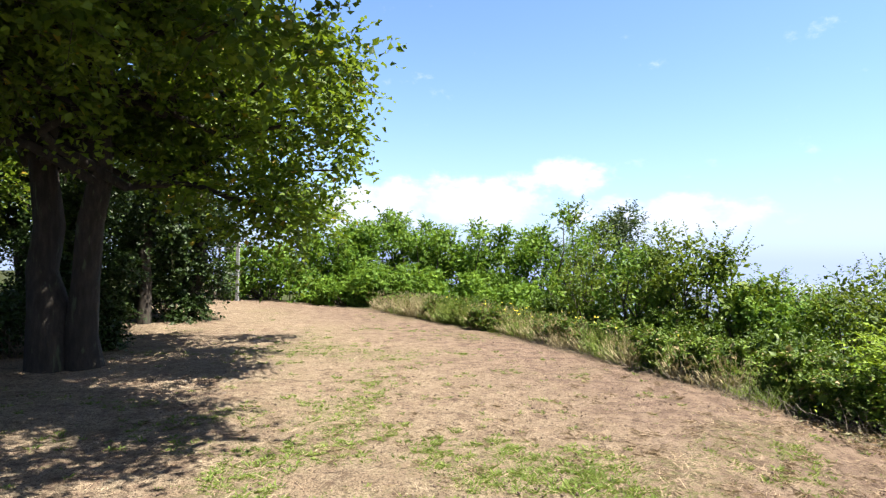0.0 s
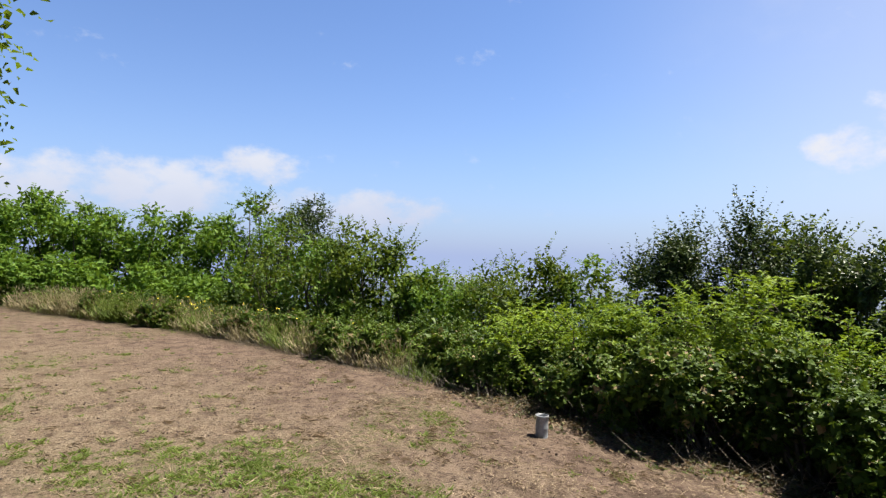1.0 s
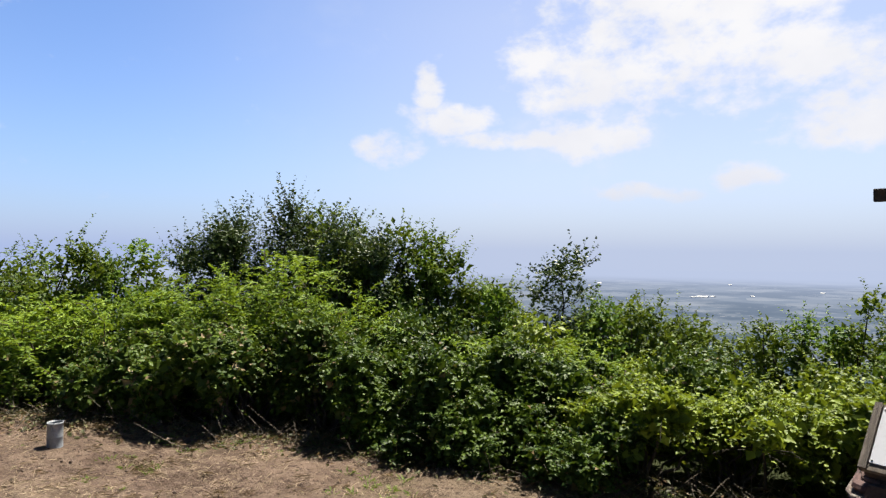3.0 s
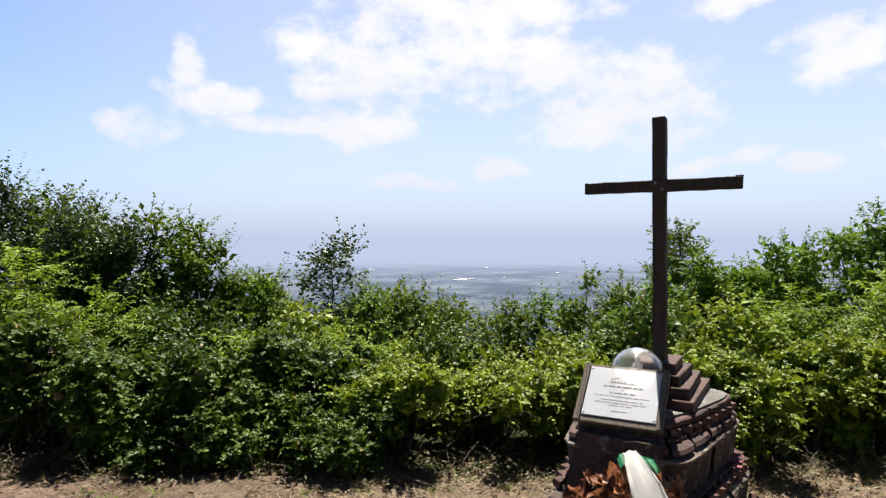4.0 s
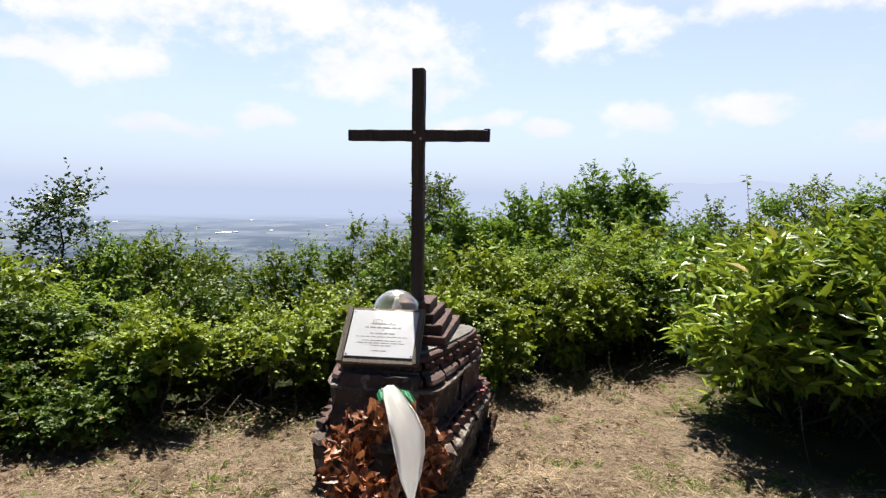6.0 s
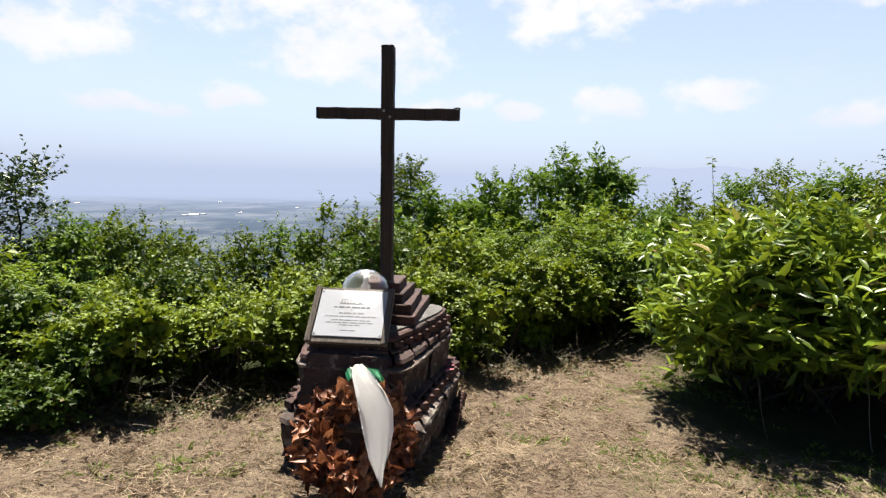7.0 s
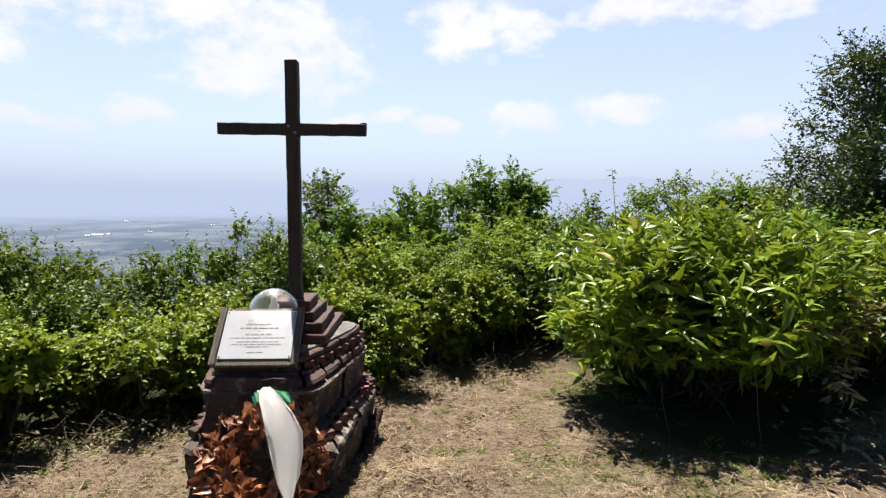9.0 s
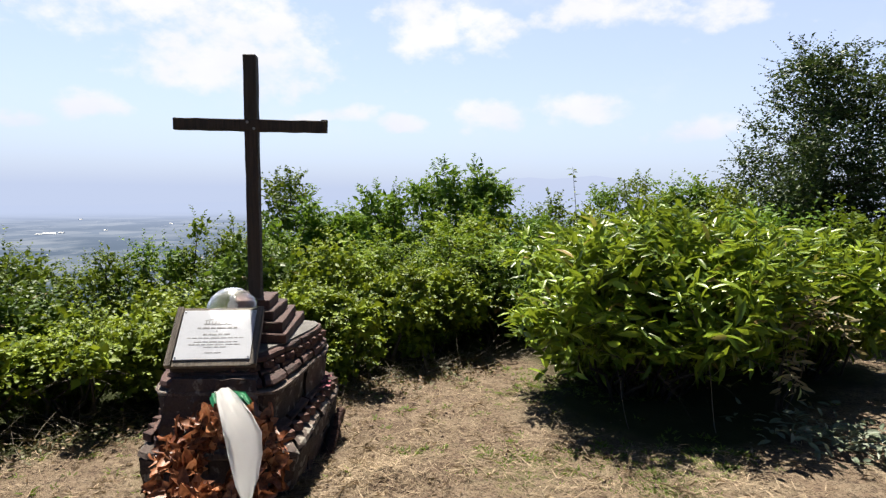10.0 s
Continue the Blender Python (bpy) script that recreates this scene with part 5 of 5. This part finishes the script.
def build_big_tree():
    """The broad tree whose crown hangs over the left of the field: two stems from one root."""
    rng = np.random.default_rng(77)
    x, y = -5.0, 7.9
    paths = [limb(rng, (-0.18, 0.0, -0.1), (-0.45, 0.1, 5.6), 0.24, 0.10, 9, 0.012), limb(rng, (0.24, 0.1, -0.1), (0.55, -0.3, 5.2), 0.20, 0.09, 9, 0.012)]
    for p in paths:
        p[0, 3] *= 1.35
        p[1, 3] *= 1.15
        p[0, 2] -= 0.15
    cl = []
    for k in range(46):
        a = k * 2.399
        z0 = rng.uniform(2.4, 5.4)
        reach = rng.uniform(1.6, 4.3)
        stem = np.array([-0.4, 0.1, z0]) if k % 2 else np.array([0.5, -0.2, z0])
        e = np.array([math.cos(a) * reach, math.sin(a) * reach * 0.95, z0 + rng.uniform(-0.9, 1.6)])
        if e[1] < -1.0:
            e *= [1.0, 1.2, 1.0]
            e[2] = max(e[2], 3.3 - 0.25 * e[1])
        e[2] = max(e[2], 2.1 if reach > 2.2 else 2.6)
        paths.append(limb(rng, stem, e, 0.07, 0.015, 7, 0.05))
        for s in (0.55, 0.8, 1.0):
            p = stem + (e - stem) * s
            cl.append((*(p + rng.normal(size=3) * 0.25), rng.uniform(0.40, 0.75)))
    for k in range(16):
        a = rng.uniform(0, 6.28)
        cl.append((math.cos(a) * rng.uniform(0, 2.6), math.sin(a) * rng.uniform(0, 2.6), rng.uniform(5.0, 6.8), 0.8))
    # unseen limbs added above the view to cast shade on the near field
    for k in range(22):
        ex, ey = rng.uniform(1.6, 5.0), rng.uniform(-5.2, -1.8)
        ez = 1.75 + 0.66 * (7.9 + ey) + rng.uniform(0, 0.9)
        paths.append(limb(rng, (0.5, -0.3, 4.6), (ex, ey, ez), 0.05, 0.012, 7, 0.05))
        cl.append((ex, ey, ez, rng.uniform(0.45, 0.75)))
        cl.append((ex * 0.7, ey * 0.7, 4.6 + (ez - 4.6) * 0.7 + 0.2, rng.uniform(0.45, 0.7)))
    lv, tw = crown_geo(rng, cl, 8600, 9, 0.122, 0.078, 0.55, 0.15, 0.35, False, 0.35)
    plant("broad_leaved_tree", x, y, "large broad-leaved tree with two dark trunks and a spreading crown", "tree", "trees round the clearing", lv, tw, OAK, tube_geo(paths, 9, 0.08, rng), "crown", "trunk")


build_big_tree()


def build_ivy_trees():
    """Ivy-clad trunks behind the big tree."""
    for k, (x, y, h, wd) in enumerate([(-6.5, 13.0, 3.8, 1.9), (-5.9, 14.0, 3.5, 1.7), (-8.1, 12.4, 4.4, 2.0), (-7.1, 11.6, 3.4, 1.5)]):
        rng = np.random.default_rng(950 + k)
        cl = [(rng.normal() * wd * 0.2, rng.normal() * wd * 0.2, h * (j + 0.5) / 12, wd * rng.uniform(0.26, 0.40)) for j in range(12)]
        lv, tw = crown_geo(rng, cl, 700, 8, 0.10, 0.075, 0.34, 0.05, 0.4, False, 0.6)
        st = tube_geo([limb(rng, (0, 0, -0.1), (0.2, 0.1, h + 1.2), 0.15, 0.06, 8, 0.02)], 8, 0.08, rng)
        plant("ivy_clad_tree", x, y, "trunk thickly overgrown with dark ivy", "tree", "trees round the clearing", lv, tw, IVY_AND_SHADE, st, "ivy", "trunk")


build_ivy_trees()


def build_wood_and_screen():
    """The dark wood behind the big tree, the growth at its foot, and an unseen screen of trees."""
    # broad leaves in the very dark ivy colour: the wood's shade painted in
    for k, (x, y, h, wd) in enumerate([(-9.5, 13.5, 7.5, 5.0), (-12.5, 10.0, 8.0, 5.5), (-9.0, 18.2, 7.0, 4.6), (-13.5, 15.5, 8.0, 5.5)]):
        tree("tree", x, y, h, wd, "shady broad-leaved tree behind the field, some added unseen to block sky light", IVY_AND_SHADE, 970 + k, 0.16, 0.22, 30, 800, 9, 0.18, 0.115, 0.6, 0.2, 0.3, inner=0.5)
    # unseen trees added behind the camera to block sky light
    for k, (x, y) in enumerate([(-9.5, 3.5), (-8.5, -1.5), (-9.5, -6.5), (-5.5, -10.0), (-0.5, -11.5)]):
        tree("tree", x, y, 7.5, 5.5, "shady broad-leaved tree behind the field, some added unseen to block sky light", IVY_AND_SHADE, 980 + k, 0.16, 0.15, 26, 330, 8, 0.26, 0.17, 0.7, 0.2, 0.3, inner=0.5)
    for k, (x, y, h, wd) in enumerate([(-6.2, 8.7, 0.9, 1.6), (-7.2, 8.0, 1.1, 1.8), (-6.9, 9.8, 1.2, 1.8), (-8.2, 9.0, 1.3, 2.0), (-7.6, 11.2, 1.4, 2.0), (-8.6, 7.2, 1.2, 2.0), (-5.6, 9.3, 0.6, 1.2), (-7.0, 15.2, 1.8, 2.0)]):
        bush("ivy_bush", x, y, wd, h, "low dark ivy and undergrowth at the foot of the trees", "undergrowth", IVY_AND_SHADE, 990 + k, 200, 9, 0.08, 0.06, 0.32, 0.4, 0.3, 12, 0.1, 0.6)


build_wood_and_screen()


# x, y, length, depth, height
FAR_BUILDINGS = [
    (2190, -90, 34, 18, 3), (2168, -60, 16, 12, 3), (2215, -122, 14, 12, 3), (2290, -250, 12, 10, 3), (2900, 330, 18, 14, 3), (3050, -240, 14, 12, 3), (2600, -520, 13, 12, 3),
]


def build_fence():
    f = thing("wire_fence", (0, 0, 0), "grey post and wire fence at the end of the field", "fence")
    posts = [(-13.2, 19.2), (-10.0, 19.6), (-6.85, 19.9)]
    for x, y in posts:
        bm = bmesh.new()
        box(bm, 0.10, 0.10, 2.3, Matrix.Translation((x, y, 1.05 + float(height(x, y)))), 0.012)
        part("post", bm, POST, f)
    for (x0, y0), (x1, y1) in zip(posts, posts[1:]):
        for z in (0.4, 0.85, 1.3, 1.75):
            p = [(x0 + (x1 - x0) * s, y0 + (y1 - y0) * s - 0.06, z - 0.05 * math.sin(math.pi * s), 0.006) for s in (0, 0.25, 0.5, 0.75, 1)]
            v, q = tube_geo([p], 5)
            part_np("wire", v, q, WIRE, f)


build_fence()


def build_far_buildings():
    """Pale buildings on the plain, far below."""
    rng = random.Random(71)
    for k, (x, y, long, deep, tall) in enumerate(FAR_BUILDINGS):
        h = thing("building", (x, y, -152.5), "small pale building far off on the plain", "building", "far buildings", turn=rng.uniform(-25, 25) - 10)
        bm = bmesh.new()
        box(bm, deep, long, tall, Matrix.Translation((0, 0, tall / 2)))
        part("wall", bm, PLASTER, h)
        bm = bmesh.new()
        a, c, r = deep / 2 + 0.6, long / 2 + 0.6, tall + deep * 0.16
        lo = [bm.verts.new(p) for p in ((-a, -c, tall), (a, -c, tall), (a, c, tall), (-a, c, tall))]
        hi = [bm.verts.new((0, -c, r)), bm.verts.new((0, c, r))]
        for q in ((lo[0], lo[1], hi[0]), (lo[2], lo[3], hi[1]), (lo[1], lo[2], hi[1], hi[0]), (lo[3], lo[0], hi[0], hi[1]), (lo[3], lo[2], lo[1], lo[0])):
            bm.faces.new(q)
        part("roof", bm, PLASTER, h)


build_far_buildings()


def build_blossoms():
    """Yellow blossoms in the tall grass."""
    rng = np.random.default_rng(73)
    n = 140
    y = rng.normal(size=n) * 1.6 + 12.9
    x = np.interp(y, EDGE_Y, EDGE_X) + 0.5 + np.abs(rng.normal(size=n)) * 0.4
    P = np.column_stack([x, y, height(x, y) + rng.uniform(0.35, 0.6, n)])
    v, f = leaves_geo(P, rng.normal(size=(n, 3)), rng.normal(size=(n, 3)) * 0.4 + [0, 0, 1], np.full(n, 0.05), np.full(n, 0.045))
    tagged(part_np("blossoms", v, f, PETAL), "yellow blossoms among the tall grass", "flowers", kind="stuff")


build_blossoms()


# ---------------------------------------------------------------- ground cover
def scatter(rng, n, cx, cy, sigma):
    return rng.normal(size=(n, 2)) * sigma + [cx, cy]


def open_field(p):
    ok = np.ones(len(p), bool)
    # no straw lies on the painted shade
    for bx, by, br in SHADE_SPOTS:
        ok &= np.hypot(p[:, 0] - bx, p[:, 1] - by) > br - 0.15
    return ok


def build_cover():
    rng = np.random.default_rng(61)
    # straw left by the mower
    p = np.concatenate([scatter(rng, 36000, 1.5, 4.0, 2.2), scatter(rng, 46000, 2.9, -0.8, 1.6), scatter(rng, 24000, 2.6, -3.2, 1.0), scatter(rng, 14000, -0.5, 7.5, 3.0)])
    p = np.concatenate([p] + [scatter(rng, 900, hx, hy, hr * 0.75) for hx, hy, hr, hh in HEAPS])
    lumps = np.array([noise.noise(Vector((x * 2.3, y * 2.3, 7))) + 0.6 * noise.noise(Vector((x * 7.0, y * 7.0, 4))) for x, y in p])
    p = p[(beyond(p[:, 0], p[:, 1]) < 0.1) & open_field(p) & (p[:, 0] > -6) & (lumps > rng.uniform(-0.75, 0.55, len(p)))]
    n = len(p)
    a = rng.uniform(0, 6.28, n)
    lift = sum(hh * np.exp(-((p[:, 0] - hx) ** 2 + (p[:, 1] - hy) ** 2) / hr ** 2) for hx, hy, hr, hh in HEAPS)
    P = np.column_stack([p, height(p[:, 0], p[:, 1]) + lift + rng.uniform(-0.004, 0.028, n)])
    D = np.column_stack([np.cos(a), np.sin(a), rng.normal(size=n) * 0.22])
    N = np.column_stack([rng.normal(size=(n, 2)) * 0.5, np.ones(n)])
    v, f = leaves_geo(P, D, N, 0.025 + 0.13 * rng.uniform(0, 1, n) ** 2.2, rng.uniform(0.002, 0.006, n), False, 0.1, 0.0)
    tagged(part_np("straw", v, f, STRAW), "loose cut straw lying on the mown field", "straw", kind="stuff")
    # matted tufts of hay
    c = np.concatenate([scatter(rng, 520, 2.9, -1.6, 1.5), scatter(rng, 420, 2.0, 3.8, 2.0)])
    c = c[(beyond(c[:, 0], c[:, 1]) < 0.1) & open_field(c)]
    k, m = len(c), 26
    size = np.repeat(rng.uniform(0.5, 1.5, k), m)
    off = rng.normal(size=(k * m, 2)) * 0.035 * size[:, None]
    p = np.repeat(c, m, axis=0) + off
    a = np.repeat(rng.uniform(0, 6.28, k), m) + rng.normal(size=k * m) * 0.7
    lift = sum(hh * np.exp(-((p[:, 0] - hx) ** 2 + (p[:, 1] - hy) ** 2) / hr ** 2) for hx, hy, hr, hh in HEAPS)
    P = np.column_stack([p, height(p[:, 0], p[:, 1]) + lift + rng.uniform(0.0, 0.045, k * m) * size * np.exp(-(off ** 2).sum(1) / (0.05 * size) ** 2)])
    D = np.column_stack([np.cos(a), np.sin(a), rng.normal(size=k * m) * 0.3])
    v, f = leaves_geo(P, D, rng.normal(size=(k * m, 3)) * 0.5 + [0, 0, 1], rng.uniform(0.03, 0.10, k * m), rng.uniform(0.002, 0.0055, k * m), False, 0.1, 0.15)
    tagged(part_np("hay_tufts", v, f, STRAW), "matted tufts of cut hay on the field", "hay", kind="stuff")
    # green regrowth: low tufts
    p = np.concatenate([scatter(rng, 15000, 0.8, 3.6, 2.4), scatter(rng, 9000, 2.8, -1.8, 1.8), scatter(rng, 5000, -0.8, 8.5, 3.0)])
    g = np.array([grassy(x, y) + 0.35 * noise.noise(Vector((x * 4.0, y * 4.0, 6.0))) for x, y in p])
    p = p[(rng.uniform(size=len(p)) < g * 0.75 + 0.03) & (beyond(p[:, 0], p[:, 1]) < 0.3)]
    m = 13
    big = np.repeat(rng.uniform(0.55, 1.25, len(p)), m)
    p = np.repeat(p, m, axis=0)
    n = len(p)
    a = rng.uniform(0, 6.28, n)
    p = p + np.column_stack([np.cos(a), np.sin(a)]) * (rng.uniform(0.0, 0.035, n) * big)[:, None]
    P = np.column_stack([p, height(p[:, 0], p[:, 1]) - 0.004])
    D = np.column_stack([np.cos(a), np.sin(a), rng.uniform(0.25, 1.5, n)]) + rng.normal(size=(n, 3)) * 0.2
    N = np.column_stack([-np.cos(a) * 0.6, -np.sin(a) * 0.6, np.ones(n)]) + rng.normal(size=(n, 3)) * 0.25
    v, f = leaves_geo(P, D, N, rng.uniform(0.022, 0.055, n) * big, rng.uniform(0.006, 0.014, n) * big, False, 0.1, 0.25)
    tagged(part_np("grass", v, f, GREEN_GRASS), "short green regrowth in the mown field", "grass", kind="stuff")
    # small dark clods turned up in the field
    p = np.concatenate([scatter(rng, 5000, 2.6, 4.0, 2.4), scatter(rng, 3500, 3.0, -1.2, 1.5), scatter(rng, 2500, 0.5, 8.5, 3.0)])
    lumps = np.array([noise.noise(Vector((x * 1.6, y * 1.6, 13))) for x, y in p])
    p = p[(beyond(p[:, 0], p[:, 1]) < 0.3) & (lumps > rng.uniform(-0.35, 0.5, len(p)))]
    n = len(p)
    r = (0.004 + 0.013 * rng.uniform(0, 1, n) ** 2.5)[:, None, None]
    octa = np.array([(1, 0, 0), (0, 1, 0), (-1, 0, 0), (0, -1, 0), (0, 0, 0.8), (0, 0, -0.6)], float)
    V = octa[None] * r * rng.uniform(0.55, 1.4, (n, 6, 1)) + rng.normal(size=(n, 6, 3)) * r * 0.2
    V += np.column_stack([p, height(p[:, 0], p[:, 1]) + 0.012])[:, None]
    f = np.concatenate([np.arange(n)[:, None] * 6 + q for q in ([0, 1, 4], [1, 2, 4], [2, 3, 4], [3, 0, 4], [1, 0, 5], [2, 1, 5], [3, 2, 5], [0, 3, 5])])
    tagged(part_np("clods", V.reshape(-1, 3), f, SOIL), "small dark clods of soil on the mown field", "soil", kind="stuff")
    # leaves and litter fallen at the foot of the hedge
    y = rng.uniform(-4.6, 6.0, 4600)
    x = np.interp(y, EDGE_Y, EDGE_X) + rng.normal(size=4600) * 0.24 - 0.05
    n = len(x)
    P = np.column_stack([x, y, height(x, y) + rng.uniform(0.008, 0.05, n)])
    v, f = leaves_geo(P, rng.normal(size=(n, 3)) * [1, 1, 0.35], rng.normal(size=(n, 3)) * 0.5 + [0, 0, 1], rng.uniform(0.03, 0.07, n), rng.uniform(0.014, 0.035, n))
    tagged(part_np("fallen_leaves", v, f, LITTER), "green and brown leaves fallen at the foot of the hedge", "leaves", kind="stuff")
    # grey dead stalks under the hedge
    y = rng.uniform(-5.0, 11.0, 1700)
    x = np.interp(y, EDGE_Y, EDGE_X) + rng.normal(size=1700) * 0.22 + 0.14
    n = len(x)
    A = np.column_stack([x, y, height(x, y) + 0.005])
    C = A + np.column_stack([rng.normal(size=(n, 2)) * 0.16 - [0.04, 0], np.abs(rng.normal(size=n)) * 0.13 + 0.01])
    v, f = sticks_geo(A, (A + C) / 2 + rng.normal(size=(n, 3)) * 0.015, C, np.full(n, 0.0032), np.full(n, 0.0014))
    tagged(part_np("dead_stalks", v, f, STALK), "grey dead bramble stalks under the hedge", "stalks", kind="stuff")
    # tall grass along the edge, in tufts
    k, m = 560, 34
    y = np.concatenate([rng.uniform(6.5, 17.5, k - 200), rng.normal(size=80) * 1.0 + 10.5, rng.normal(size=120) * 1.1 + 14.3])
    x = np.interp(y, EDGE_Y, EDGE_X) + 0.05 + np.abs(rng.normal(size=k)) * 0.7
    dry = np.array([noise.noise(Vector((q * 0.8, r * 0.8, 1))) for q, r in zip(x, y)]) + rng.normal(size=k) * 0.22 > -0.06
    size = rng.uniform(0.18, 0.55, k) * np.clip(0.6 + 0.06 * (y - 6), 0.6, 1.15)
    for pick, mat, lab in ((dry, DRY_GRASS, "tall dry grass with seed heads along the hedge"), (~dry, GREEN_GRASS, "tall green grass along the hedge")):
        q = np.repeat(np.flatnonzero(pick), m)
        n = len(q)
        off = rng.normal(size=(n, 2)) * 0.07
        px, py = x[q] + off[:, 0], y[q] + off[:, 1]
        P = np.column_stack([px, py, height(px, py) - 0.01])
        D = unit(np.column_stack([off * 3.5 + rng.normal(size=(n, 2)) * 0.22, np.ones(n)]))
        N = np.column_stack([-D[:, :2], np.full(n, 0.15)]) + rng.normal(size=(n, 3)) * 0.2
        ln = size[q] * rng.uniform(0.45, 1.15, n)
        v, f = leaves_geo(P, D, N, ln, rng.uniform(0.005, 0.010, n), True, 0.1, 0.28)
        h = ln > 0.3
        v2, f2 = leaves_geo((P + D * ln[:, None] * 0.92)[h], D[h] + rng.normal(size=(h.sum(), 3)) * 0.15, N[h], rng.uniform(0.06, 0.11, h.sum()), rng.uniform(0.010, 0.018, h.sum()))
        tagged(part_np("tall_grass", np.concatenate([v, v2]), np.concatenate([f, f2 + len(v)]), mat), lab, "grass", kind="stuff")


build_cover()
